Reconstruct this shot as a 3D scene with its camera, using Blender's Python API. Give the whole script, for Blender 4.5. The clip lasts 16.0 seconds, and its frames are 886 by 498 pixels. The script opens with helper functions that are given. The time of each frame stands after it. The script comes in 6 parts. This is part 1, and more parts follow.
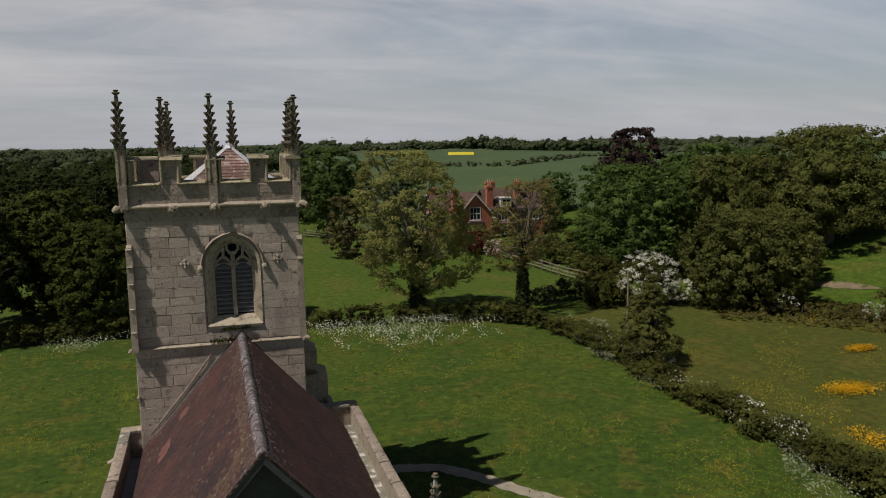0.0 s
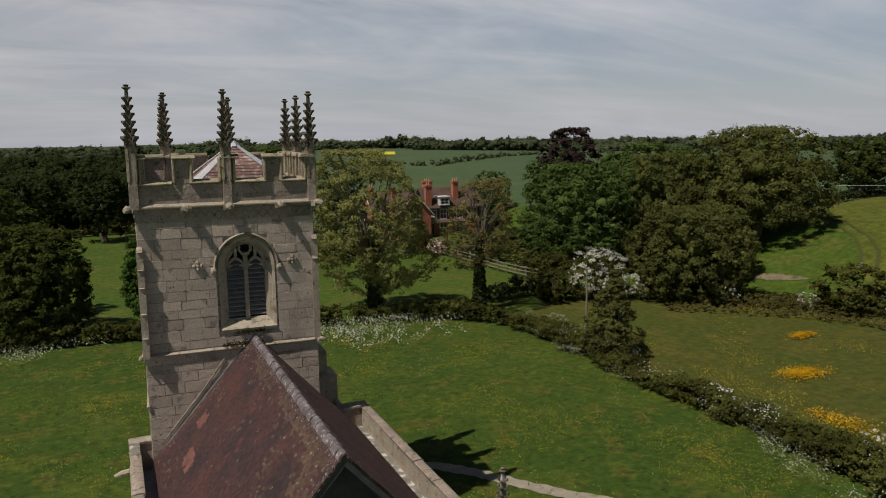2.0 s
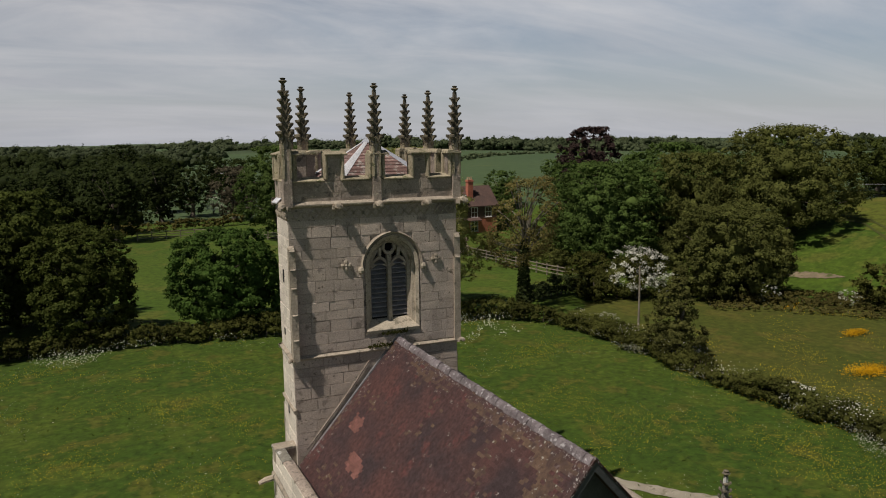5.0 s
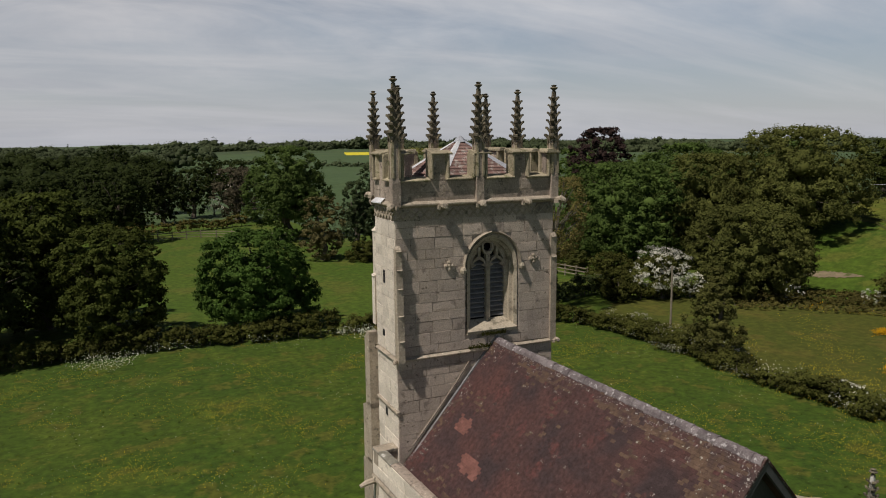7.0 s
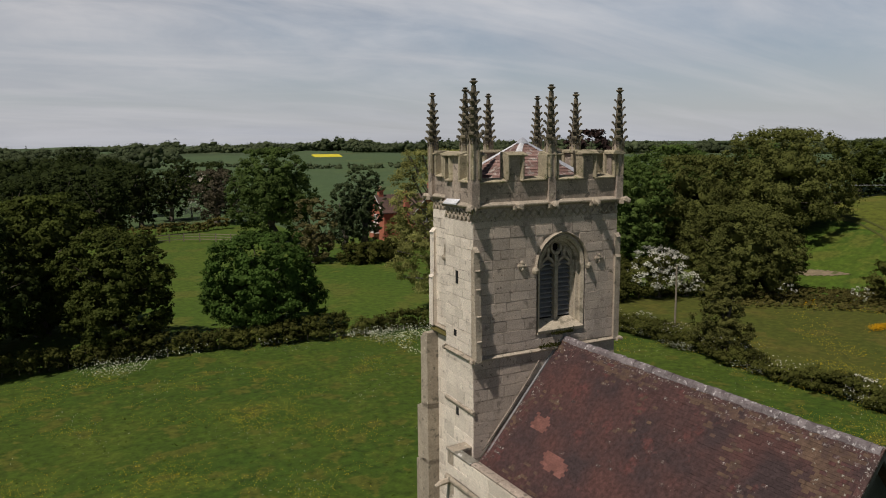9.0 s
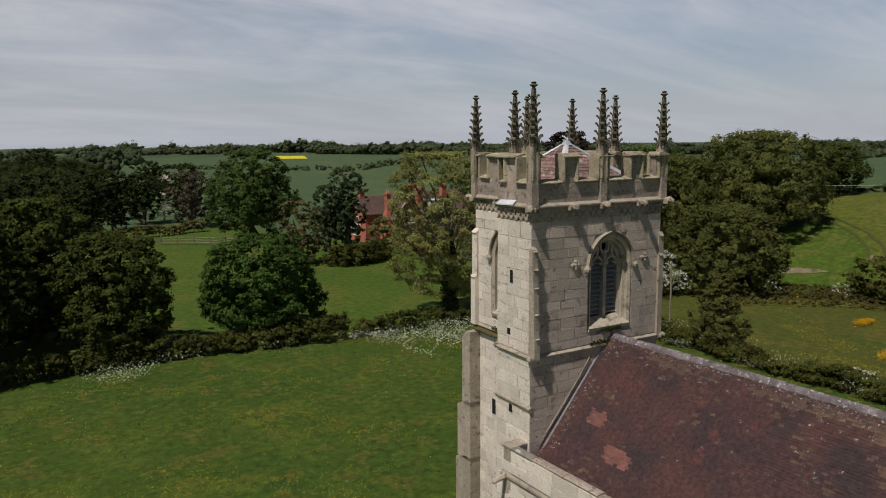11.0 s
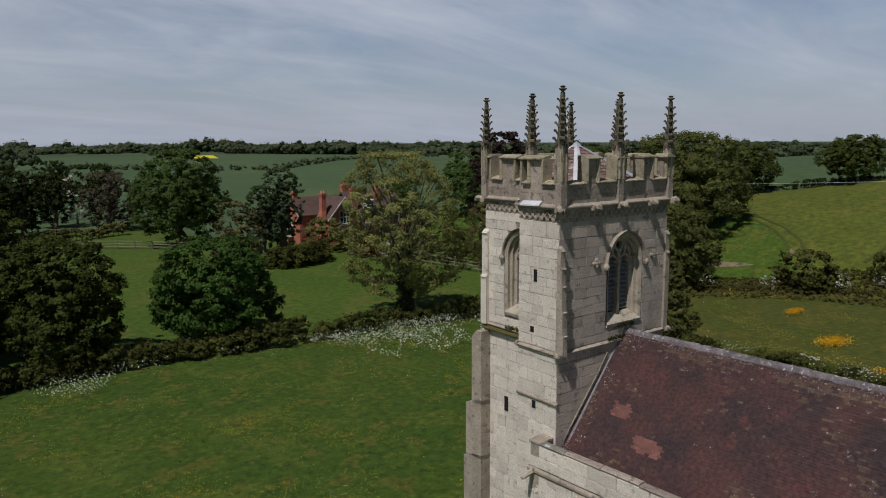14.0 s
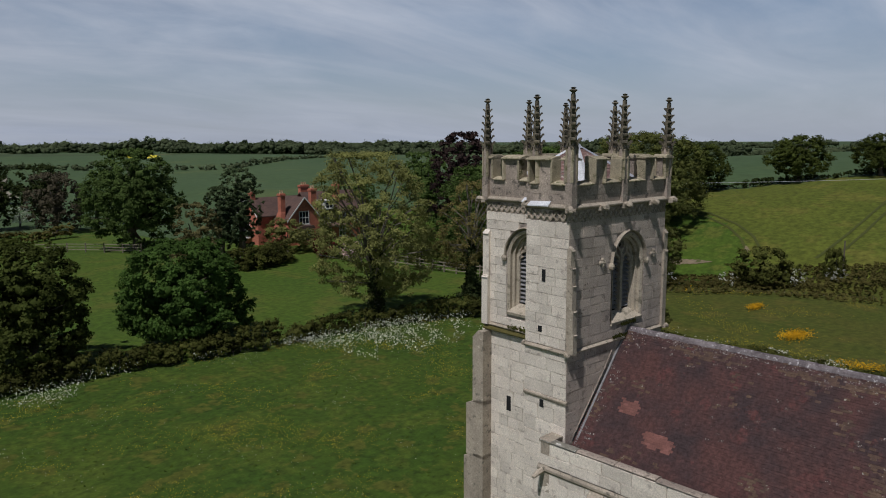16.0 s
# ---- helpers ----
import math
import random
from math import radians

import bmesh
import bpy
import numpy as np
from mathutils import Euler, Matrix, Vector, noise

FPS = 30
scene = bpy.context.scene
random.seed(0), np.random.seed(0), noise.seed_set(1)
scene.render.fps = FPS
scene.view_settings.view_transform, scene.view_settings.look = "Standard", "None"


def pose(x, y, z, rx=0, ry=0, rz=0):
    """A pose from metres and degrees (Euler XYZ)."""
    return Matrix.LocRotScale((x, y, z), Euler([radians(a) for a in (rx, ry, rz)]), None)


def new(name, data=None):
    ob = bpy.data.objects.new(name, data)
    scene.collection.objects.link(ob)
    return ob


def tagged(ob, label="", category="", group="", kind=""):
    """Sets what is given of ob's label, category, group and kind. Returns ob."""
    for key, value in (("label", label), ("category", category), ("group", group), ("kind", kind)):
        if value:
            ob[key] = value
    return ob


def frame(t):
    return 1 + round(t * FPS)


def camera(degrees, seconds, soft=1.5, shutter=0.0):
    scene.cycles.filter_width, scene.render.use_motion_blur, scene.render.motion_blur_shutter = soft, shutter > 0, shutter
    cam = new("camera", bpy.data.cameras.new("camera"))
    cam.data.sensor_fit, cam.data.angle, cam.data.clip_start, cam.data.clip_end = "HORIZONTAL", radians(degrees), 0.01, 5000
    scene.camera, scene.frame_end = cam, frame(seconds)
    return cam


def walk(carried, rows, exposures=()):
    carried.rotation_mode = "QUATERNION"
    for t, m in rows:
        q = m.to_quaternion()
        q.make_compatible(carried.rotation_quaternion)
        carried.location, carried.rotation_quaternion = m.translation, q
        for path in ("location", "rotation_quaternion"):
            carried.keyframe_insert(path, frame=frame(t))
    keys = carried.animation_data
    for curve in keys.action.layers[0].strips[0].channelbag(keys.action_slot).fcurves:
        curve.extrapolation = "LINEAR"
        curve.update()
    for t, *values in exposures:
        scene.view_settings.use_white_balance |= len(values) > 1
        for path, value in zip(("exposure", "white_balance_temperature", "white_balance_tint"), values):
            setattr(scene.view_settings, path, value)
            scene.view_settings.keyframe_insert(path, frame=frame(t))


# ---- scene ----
cam = camera(63.0, 16.0, soft=1.0)
METRES, EYE, TILT, LEAN, TURN = 24.0, 14.4, 0.0, -0.5, -17.7
ROWS = [
    (0.0, 0.0, 0.0, 0.0, -0.18, -8.54, 1.21),
    (0.5, -0.0342, -0.0019, 0.0019, -2.11, -8.57, 1.18),
    (1.0, -0.07, -0.0018, 0.0019, -3.86, -8.61, 1.17),
    (1.5, -0.1025, 0.0002, 0.0016, -5.26, -8.67, 1.12),
    (2.0, -0.1377, 0.0047, 0.0006, -6.78, -8.7, 1.09),
    (2.5, -0.171, 0.0105, -0.0007, -8.04, -8.72, 1.09),
    (3.0, -0.2084, 0.0194, -0.0011, -8.38, -8.74, 1.08),
    (3.5, -0.2434, 0.0281, -0.0012, -8.36, -8.74, 1.07),
    (4.0, -0.2815, 0.0378, -0.001, -8.36, -8.77, 1.04),
    (4.5, -0.3167, 0.0464, -0.0008, -8.35, -8.75, 1.03),
    (5.0, -0.3548, 0.0545, -0.0005, -8.36, -8.74, 1.03),
    (7.5, -0.5376, 0.0905, 0.0, -10.27, -8.66, 0.99),
    (8.0, -0.5733, 0.0962, 0.001, -11.03, -8.64, 0.98),
    (8.5, -0.6048, 0.0998, 0.0016, -11.73, -8.61, 0.98),
    (9.0, -0.6372, 0.1028, 0.0018, -12.44, -8.58, 0.96),
    (11.5, -0.7832, 0.1218, 0.0049, -16.46, -8.51, 0.92),
    (12.0, -0.8089, 0.1267, 0.0057, -17.63, -8.53, 0.88),
    (12.5, -0.8348, 0.1331, 0.0068, -18.95, -8.55, 0.85),
    (13.0, -0.8571, 0.1406, 0.0079, -20.15, -8.58, 0.83),
    (13.5, -0.8801, 0.1501, 0.0089, -21.43, -8.62, 0.79),
    (14.0, -0.9004, 0.1591, 0.0096, -22.54, -8.65, 0.78),
    (14.5, -0.9202, 0.1703, 0.0102, -23.72, -8.69, 0.77),
    (15.0, -0.9384, 0.1789, 0.0108, -24.82, -8.7, 0.72),
    (15.5, -0.9567, 0.1883, 0.0116, -25.92, -8.72, 0.72),
    (16.0, -0.9731, 0.1956, 0.012, -26.73, -8.73, 0.69),
]
walk(cam, [(t, pose(0, 0, EYE, TILT, LEAN, TURN) @ pose(METRES * x, METRES * y, METRES * z, 90 + pitch, roll, yaw)) for t, x, y, z, yaw, pitch, roll in ROWS], [(0, -0.36, 6580, 12), (8.5, -0.26, 6580, 12.5), (11.5, -0.34, 6280, 12.5), (13.0, -0.46, 6040, 12.5), (16.0, -0.52, 5830, 12.5)])

# ---- light ----
SUN_TO = Vector((-9.43, -2.86, 15.94)).normalized()
sun = new("sun", bpy.data.lights.new("sun", "SUN"))
sun.data.energy, sun.data.angle, sun.data.color = 4.3, radians(0.55), (1.0, 0.93, 0.83)
sun.matrix_world = Matrix.Translation((-40, -10, 60)) @ SUN_TO.to_track_quat("Z", "Y").to_matrix().to_4x4()

world = bpy.data.worlds.new("sky")
scene.world = world
world.use_nodes = True


def build_sky():
    nt = world.node_tree
    nt.nodes.clear()
    N, L = nt.nodes.new, nt.links.new
    out, bg = N("ShaderNodeOutputWorld"), N("ShaderNodeBackground")
    sky = N("ShaderNodeTexSky")
    sky.sky_type, sky.sun_disc = "NISHITA", False
    sky.sun_elevation = math.asin(SUN_TO.z)
    sky.sun_rotation = math.atan2(SUN_TO.x, SUN_TO.y)
    sky.air_density, sky.dust_density, sky.ozone_density = 1.0, 0.6, 1.5
    dim = N("ShaderNodeVectorMath")
    dim.operation = "SCALE"
    L(sky.outputs[0], dim.inputs[0])
    co, sep = N("ShaderNodeTexCoord"), N("ShaderNodeSeparateXYZ")
    L(co.outputs["Generated"], sep.inputs[0])
    clear = N("ShaderNodeMapRange")
    for key, v in (("From Min", 0.16), ("From Max", 0.42), ("To Min", 0.080), ("To Max", 0.020)):
        clear.inputs[key].default_value = v
    L(sep.outputs["Z"], clear.inputs["Value"])
    L(clear.outputs[0], dim.inputs["Scale"])
    zz = N("ShaderNodeMath")
    zz.operation, zz.inputs[1].default_value = "ADD", 0.16
    L(sep.outputs["Z"], zz.inputs[0])
    zm = N("ShaderNodeMath")
    zm.operation, zm.inputs[1].default_value = "MAXIMUM", 0.05
    L(zz.outputs[0], zm.inputs[0])
    comb = N("ShaderNodeCombineXYZ")
    for axis, spread in (("X", 0.5), ("Y", 0.8)):
        dv, ml = N("ShaderNodeMath"), N("ShaderNodeMath")
        dv.operation, ml.operation, ml.inputs[1].default_value = "DIVIDE", "MULTIPLY", spread
        L(sep.outputs[axis], dv.inputs[0])
        L(zm.outputs[0], dv.inputs[1])
        L(dv.outputs[0], ml.inputs[0])
        L(ml.outputs[0], comb.inputs[axis])
    n1, n2 = N("ShaderNodeTexNoise"), N("ShaderNodeTexNoise")
    for n, scale, detail, rough, dist in ((n1, 0.62, 7, 0.55, 0.5), (n2, 1.7, 9, 0.6, 0.9)):
        n.inputs["Scale"].default_value, n.inputs["Detail"].default_value = scale, detail
        n.inputs["Roughness"].default_value, n.inputs["Distortion"].default_value = rough, dist
        L(comb.outputs[0], n.inputs["Vector"])
    r1, r2 = N("ShaderNodeValToRGB"), N("ShaderNodeValToRGB")
    r1.color_ramp.elements[0].position, r1.color_ramp.elements[1].position = 0.38, 0.60
    r2.color_ramp.elements[0].position, r2.color_ramp.elements[1].position = 0.34, 0.64
    r2.color_ramp.elements[0].color, r2.color_ramp.elements[1].color = (0.50, 0.535, 0.59, 1), (0.90, 0.895, 0.89, 1)
    L(n1.outputs["Fac"], r1.inputs[0])
    L(n2.outputs["Fac"], r2.inputs[0])
    mask, low = N("ShaderNodeMath"), N("ShaderNodeMapRange")
    mask.operation = "MULTIPLY"
    # the cloud deck thins to clear sky overhead
    for key, v in (("From Min", 0.2), ("From Max", 0.42), ("To Min", 0.9), ("To Max", 0.03)):
        low.inputs[key].default_value = v
    L(sep.outputs["Z"], low.inputs["Value"])
    # more open sky away from the sun
    side_open, both = N("ShaderNodeMapRange"), N("ShaderNodeMath")
    both.operation = "MULTIPLY"
    for key, v in (("From Min", 0.62), ("From Max", 0.98), ("To Min", 1.0), ("To Max", 0.42)):
        side_open.inputs[key].default_value = v
    L(sep.outputs["X"], side_open.inputs["Value"])
    L(low.outputs[0], both.inputs[0])
    L(side_open.outputs[0], both.inputs[1])
    # the clouds lie towards the far horizon; the other half of the sky is clear
    half, deck = N("ShaderNodeMapRange"), N("ShaderNodeMath")
    deck.operation = "MULTIPLY"
    for key, v in (("From Min", -0.25), ("From Max", 0.2), ("To Min", 0.0), ("To Max", 1.0)):
        half.inputs[key].default_value = v
    L(sep.outputs["Y"], half.inputs["Value"])
    L(both.outputs[0], deck.inputs[0])
    L(half.outputs[0], deck.inputs[1])
    L(r1.outputs[0], mask.inputs[0])
    L(deck.outputs[0], mask.inputs[1])
    mix = N("ShaderNodeMix")
    mix.data_type = "RGBA"
    L(mask.outputs[0], mix.inputs["Factor"])
    L(dim.outputs[0], mix.inputs["A"])
    warm, wr = N("ShaderNodeMix"), N("ShaderNodeMapRange")
    warm.data_type, warm.blend_type = "RGBA", "MULTIPLY"
    warm.inputs["B"].default_value = (0.80, 0.74, 0.70, 1)
    for key, v in (("From Min", -0.55), ("From Max", 0.45), ("To Min", 1.0), ("To Max", 0.0)):
        wr.inputs[key].default_value = v
    L(sep.outputs["X"], wr.inputs["Value"])
    L(wr.outputs[0], warm.inputs["Factor"])
    L(r2.outputs[0], warm.inputs["A"])
    L(warm.outputs["Result"], mix.inputs["B"])
    # bright wisps drawn out aslant over the cloud
    turn, wisp, wr2 = N("ShaderNodeMapping"), N("ShaderNodeTexNoise"), N("ShaderNodeMapRange")
    turn.inputs["Rotation"].default_value = (0, 0, radians(-38))
    turn.inputs["Scale"].default_value = (0.8, 1.7, 1.0)
    L(comb.outputs[0], turn.inputs["Vector"])
    wisp.inputs["Scale"].default_value, wisp.inputs["Detail"].default_value = 1.1, 9
    wisp.inputs["Roughness"].default_value, wisp.inputs["Distortion"].default_value = 0.56, 1.1
    L(turn.outputs[0], wisp.inputs["Vector"])
    for key, v in (("From Min", 0.44), ("From Max", 0.78), ("To Min", 0.0), ("To Max", 0.55)):
        wr2.inputs[key].default_value = v
    L(wisp.outputs["Fac"], wr2.inputs["Value"])
    wm, wispy = N("ShaderNodeMath"), N("ShaderNodeMix")
    wm.operation, wispy.data_type = "MULTIPLY", "RGBA"
    L(wr2.outputs[0], wm.inputs[0])
    L(low.outputs[0], wm.inputs[1])
    L(wm.outputs[0], wispy.inputs["Factor"])
    L(mix.outputs["Result"], wispy.inputs["A"])
    wispy.inputs["B"].default_value = (0.93, 0.90, 0.87, 1)
    # pale haze towards the horizon
    haze, hz = N("ShaderNodeMix"), N("ShaderNodeMapRange")
    haze.data_type = "RGBA"
    haze.inputs["B"].default_value = (0.50, 0.53, 0.585, 1)
    for key, v in (("From Min", 0.0), ("From Max", 0.22), ("To Min", 0.8), ("To Max", 0.0)):
        hz.inputs[key].default_value = v
    L(sep.outputs["Z"], hz.inputs["Value"])
    hm = N("ShaderNodeMath")
    hm.operation = "MULTIPLY"
    L(hz.outputs[0], hm.inputs[0])
    L(half.outputs[0], hm.inputs[1])
    L(hm.outputs[0], haze.inputs["Factor"])
    L(wispy.outputs["Result"], haze.inputs["A"])
    L(haze.outputs["Result"], bg.inputs["Color"])
    bg.inputs["Strength"].default_value = 1.0
    L(bg.outputs[0], out.inputs[0])


build_sky()


# ---- materials ----
def surf(name, c1, c2, scale=1.0, c3=None, spot=(3.0, 0.62), rough=0.88, bump=0.25, grain=30.0, rand=0.0, fine=0.25, metal=0.0, c4=None, spot4=(9.0, 0.66)):
    """A weathered surface: two tones in large patches, a fine grain, stains of a third and fourth tone, and relief."""
    m = bpy.data.materials.new(name)
    m.use_nodes = True
    nt = m.node_tree
    N, L = nt.nodes.new, nt.links.new
    b = nt.nodes["Principled BSDF"]
    b.inputs["Roughness"].default_value, b.inputs["Metallic"].default_value = rough, metal
    b.inputs["Specular IOR Level"].default_value = 0.25
    geo = N("ShaderNodeNewGeometry")

    def tex(sc, detail=5.0, rg=0.6):
        n = N("ShaderNodeTexNoise")
        n.inputs["Scale"].default_value, n.inputs["Detail"].default_value, n.inputs["Roughness"].default_value = sc, detail, rg
        L(geo.outputs["Position"], n.inputs["Vector"])
        return n.outputs["Fac"]

    def span(src, lo, hi, a=0.0, z=1.0):
        r = N("ShaderNodeMapRange")
        for key, v in (("From Min", lo), ("From Max", hi), ("To Min", a), ("To Max", z)):
            r.inputs[key].default_value = v
        L(src, r.inputs["Value"])
        return r.outputs[0]

    def blend(fac, a, z, kind="MIX"):
        x = N("ShaderNodeMix")
        x.data_type, x.blend_type = "RGBA", kind
        if isinstance(fac, float):
            x.inputs["Factor"].default_value = fac
        else:
            L(fac, x.inputs["Factor"])
        for key, v in (("A", a), ("B", z)):
            if isinstance(v, tuple):
                x.inputs[key].default_value = (*v, 1)
            else:
                L(v, x.inputs[key])
        return x.outputs["Result"]

    col = blend(span(tex(scale), 0.36, 0.64), c1, c2)
    if c3:
        col = blend(span(tex(spot[0], 6.0, 0.65), spot[1], spot[1] + 0.07), col, c3)
    if c4:
        col = blend(span(tex(spot4[0], 4.0, 0.6), spot4[1], spot4[1] + 0.04), col, c4)
    if rand:
        info = N("ShaderNodeObjectInfo")
        v = span(info.outputs["Random"], 0.0, 1.0, 1 - rand, 1 + rand)
        g = N("ShaderNodeCombineColor")
        for k in range(3):
            L(v, g.inputs[k])
        col = blend(1.0, col, g.outputs[0], "MULTIPLY")
    if fine:
        v = span(tex(grain, 4.0, 0.7), 0.3, 0.7, 1 - fine, 1 + fine)
        g = N("ShaderNodeCombineColor")
        for k in range(3):
            L(v, g.inputs[k])
        col = blend(1.0, col, g.outputs[0], "MULTIPLY")
    L(col, b.inputs["Base Color"])
    if bump:
        bp = N("ShaderNodeBump")
        bp.inputs["Strength"].default_value, bp.inputs["Distance"].default_value = bump, 0.04
        L(tex(grain * 0.6, 6.0, 0.7), bp.inputs["Height"])
        L(bp.outputs[0], b.inputs["Normal"])
    return m


def leafy(name, c1, c2, glow=0.3, rough=0.75, patch_scale=0.55, swing=0.28, mixed=0.55):
    """Leaves: tone differs from leaf to leaf and from plant to plant, and light comes through."""
    m = bpy.data.materials.new(name)
    m.use_nodes = True
    nt = m.node_tree
    N, L = nt.nodes.new, nt.links.new
    b, out = nt.nodes["Principled BSDF"], nt.nodes["Material Output"]
    b.inputs["Roughness"].default_value = rough
    b.inputs["Specular IOR Level"].default_value = 0.08
    geo, info = N("ShaderNodeNewGeometry"), N("ShaderNodeObjectInfo")
    x = N("ShaderNodeMix")
    x.data_type = "RGBA"
    x.inputs["A"].default_value, x.inputs["B"].default_value = (*c1, 1), (*c2, 1)
    soft = N("ShaderNodeMapRange")
    soft.inputs["To Min"].default_value, soft.inputs["To Max"].default_value = 0.5 - mixed / 2, 0.5 + mixed / 2
    L(geo.outputs["Random Per Island"], soft.inputs["Value"])
    L(soft.outputs[0], x.inputs["Factor"])
    patch, tone, mul = N("ShaderNodeTexNoise"), N("ShaderNodeMapRange"), N("ShaderNodeMath")
    patch.inputs["Scale"].default_value, patch.inputs["Detail"].default_value = patch_scale, 3.0
    L(geo.outputs["Position"], patch.inputs["Vector"])
    for key, v in (("From Min", 0.35), ("From Max", 0.65), ("To Min", 1 - swing), ("To Max", 1 + swing)):
        tone.inputs[key].default_value = v
    L(patch.outputs["Fac"], tone.inputs["Value"])
    mul.operation = "MULTIPLY"
    hsv = N("ShaderNodeHueSaturation")
    r = N("ShaderNodeMapRange")
    r.inputs["To Min"].default_value, r.inputs["To Max"].default_value = 0.8, 1.2
    L(info.outputs["Random"], r.inputs["Value"])
    L(r.outputs[0], mul.inputs[0])
    L(tone.outputs[0], mul.inputs[1])
    L(mul.outputs[0], hsv.inputs["Value"])
    L(x.outputs["Result"], hsv.inputs["Color"])
    L(hsv.outputs[0], b.inputs["Base Color"])
    tr, ms = N("ShaderNodeBsdfTranslucent"), N("ShaderNodeMixShader")
    L(hsv.outputs[0], tr.inputs["Color"])
    ms.inputs[0].default_value = glow
    L(b.outputs[0], ms.inputs[1])
    L(tr.outputs[0], ms.inputs[2])
    L(ms.outputs[0], out.inputs["Surface"])
    return m


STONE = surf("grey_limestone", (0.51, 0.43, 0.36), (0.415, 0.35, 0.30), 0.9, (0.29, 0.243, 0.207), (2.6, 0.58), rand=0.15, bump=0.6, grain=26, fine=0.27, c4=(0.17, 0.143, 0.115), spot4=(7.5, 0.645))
# brighter copy of the limestone; sunlight is painted into its colour
SUNLIT_STONE = surf("limestone_coloured_sunlit", (0.74, 0.67, 0.575), (0.65, 0.58, 0.50), 1.3, (0.48, 0.42, 0.36), (3.5, 0.58), rand=0.12, bump=0.6, grain=26, fine=0.24, c4=(0.74, 0.69, 0.59), spot4=(6.0, 0.63))
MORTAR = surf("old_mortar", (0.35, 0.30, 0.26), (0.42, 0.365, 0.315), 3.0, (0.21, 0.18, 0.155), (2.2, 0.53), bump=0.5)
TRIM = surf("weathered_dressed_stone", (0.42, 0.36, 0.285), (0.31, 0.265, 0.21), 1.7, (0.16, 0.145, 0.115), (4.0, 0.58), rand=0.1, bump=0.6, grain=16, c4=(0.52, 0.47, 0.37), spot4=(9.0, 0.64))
SOOTY = surf("soot_stained_parapet_stone", (0.40, 0.333, 0.275), (0.285, 0.237, 0.198), 1.5, (0.165, 0.14, 0.118), (3.5, 0.56), rand=0.16, bump=0.8, grain=20, fine=0.3, c4=(0.52, 0.455, 0.35), spot4=(8.0, 0.64))
COPING = surf("lichened_coping_stone", (0.42, 0.365, 0.255), (0.30, 0.26, 0.185), 2.2, (0.15, 0.145, 0.075), (4.0, 0.55), rand=0.18, bump=0.7, grain=22, c4=(0.53, 0.48, 0.34), spot4=(8.0, 0.62))
# dark stone: black patches hold the carving's shadow, pale ones are yellow lichen
DARKSTONE = surf("dark_stone_shadow_and_lichen", (0.19, 0.165, 0.115), (0.075, 0.067, 0.052), 5.0, (0.34, 0.29, 0.19), (7.0, 0.62), rand=0.25, bump=0.6, grain=35)
CREAM = surf("pale_repaired_limestone", (0.46, 0.40, 0.31), (0.37, 0.32, 0.25), 2.0, (0.22, 0.195, 0.145), (4.0, 0.56), bump=0.4, grain=18)
FLASH = surf("bright_sheet_lead", (0.66, 0.67, 0.70), (0.55, 0.56, 0.59), 3.0, rough=0.5, bump=0.2)
LICHEN = surf("white_lichen_stone", (0.27, 0.255, 0.215), (0.17, 0.16, 0.13), 4.0, (0.58, 0.57, 0.53), (2.6, 0.53), bump=0.5)
MOSS = surf("moss_and_weeds", (0.07, 0.065, 0.02), (0.12, 0.10, 0.03), 6.0, bump=0.8)
SLATE = surf("dark_louvre_boards", (0.25, 0.245, 0.25), (0.18, 0.175, 0.18), 5.0, rough=0.7, bump=0.3)
LEAD = surf("sheet_lead", (0.46, 0.48, 0.53), (0.36, 0.38, 0.43), 2.5, (0.60, 0.61, 0.64), (3.0, 0.60), rough=0.5, bump=0.15, metal=0.15)
# near-black colour that stands for the shade inside openings
UNLIT_BLACK = surf("interior_shade_black", (0.012, 0.012, 0.013), (0.02, 0.02, 0.02), 2.0, bump=0)
TILE = surf("old_clay_tile", (0.082, 0.040, 0.036), (0.046, 0.031, 0.032), 0.8, (0.092, 0.040, 0.037), (1.1, 0.575), rand=0.16, bump=0.3, grain=26, rough=0.9, c4=(0.34, 0.30, 0.27), spot4=(24.0, 0.72))
TILE_MIX = surf("old_clay_tile_run", (0.082, 0.040, 0.036), (0.046, 0.031, 0.032), 0.8, (0.092, 0.040, 0.037), (1.1, 0.575), bump=0.3, grain=9, rough=0.9, fine=0.4, c4=(0.34, 0.30, 0.27), spot4=(24.0, 0.72))
TILE_OCHRE = surf("lichen_covered_tile", (0.118, 0.076, 0.052), (0.082, 0.052, 0.043), 1.2, (0.07, 0.045, 0.038), (3.0, 0.54), rand=0.16, fine=0.35, grain=12, bump=0.3, c4=(0.30, 0.28, 0.24), spot4=(9.0, 0.64))
TILE_PALE = surf("white_lichened_tile", (0.088, 0.046, 0.042), (0.06, 0.04, 0.038), 2.0, (0.15, 0.115, 0.105), (6.0, 0.55), rand=0.2, fine=0.35, grain=14, bump=0.3, c4=(0.36, 0.335, 0.32), spot4=(19.0, 0.59))
TILE_NEW = surf("new_clay_tile", (0.185, 0.085, 0.070), (0.15, 0.07, 0.06), 3.0, rand=0.22, bump=0.2)
RIDGE = surf("grey_ridge_tile", (0.21, 0.185, 0.19), (0.12, 0.10, 0.105), 4.0, (0.44, 0.415, 0.42), (9.0, 0.57), rand=0.2, bump=0.4, grain=30)
ROOFRED = surf("red_roof_tile", (0.235, 0.145, 0.125), (0.175, 0.11, 0.10), 2.0, (0.36, 0.32, 0.29), (5.0, 0.54), rand=0.25, fine=0.35)
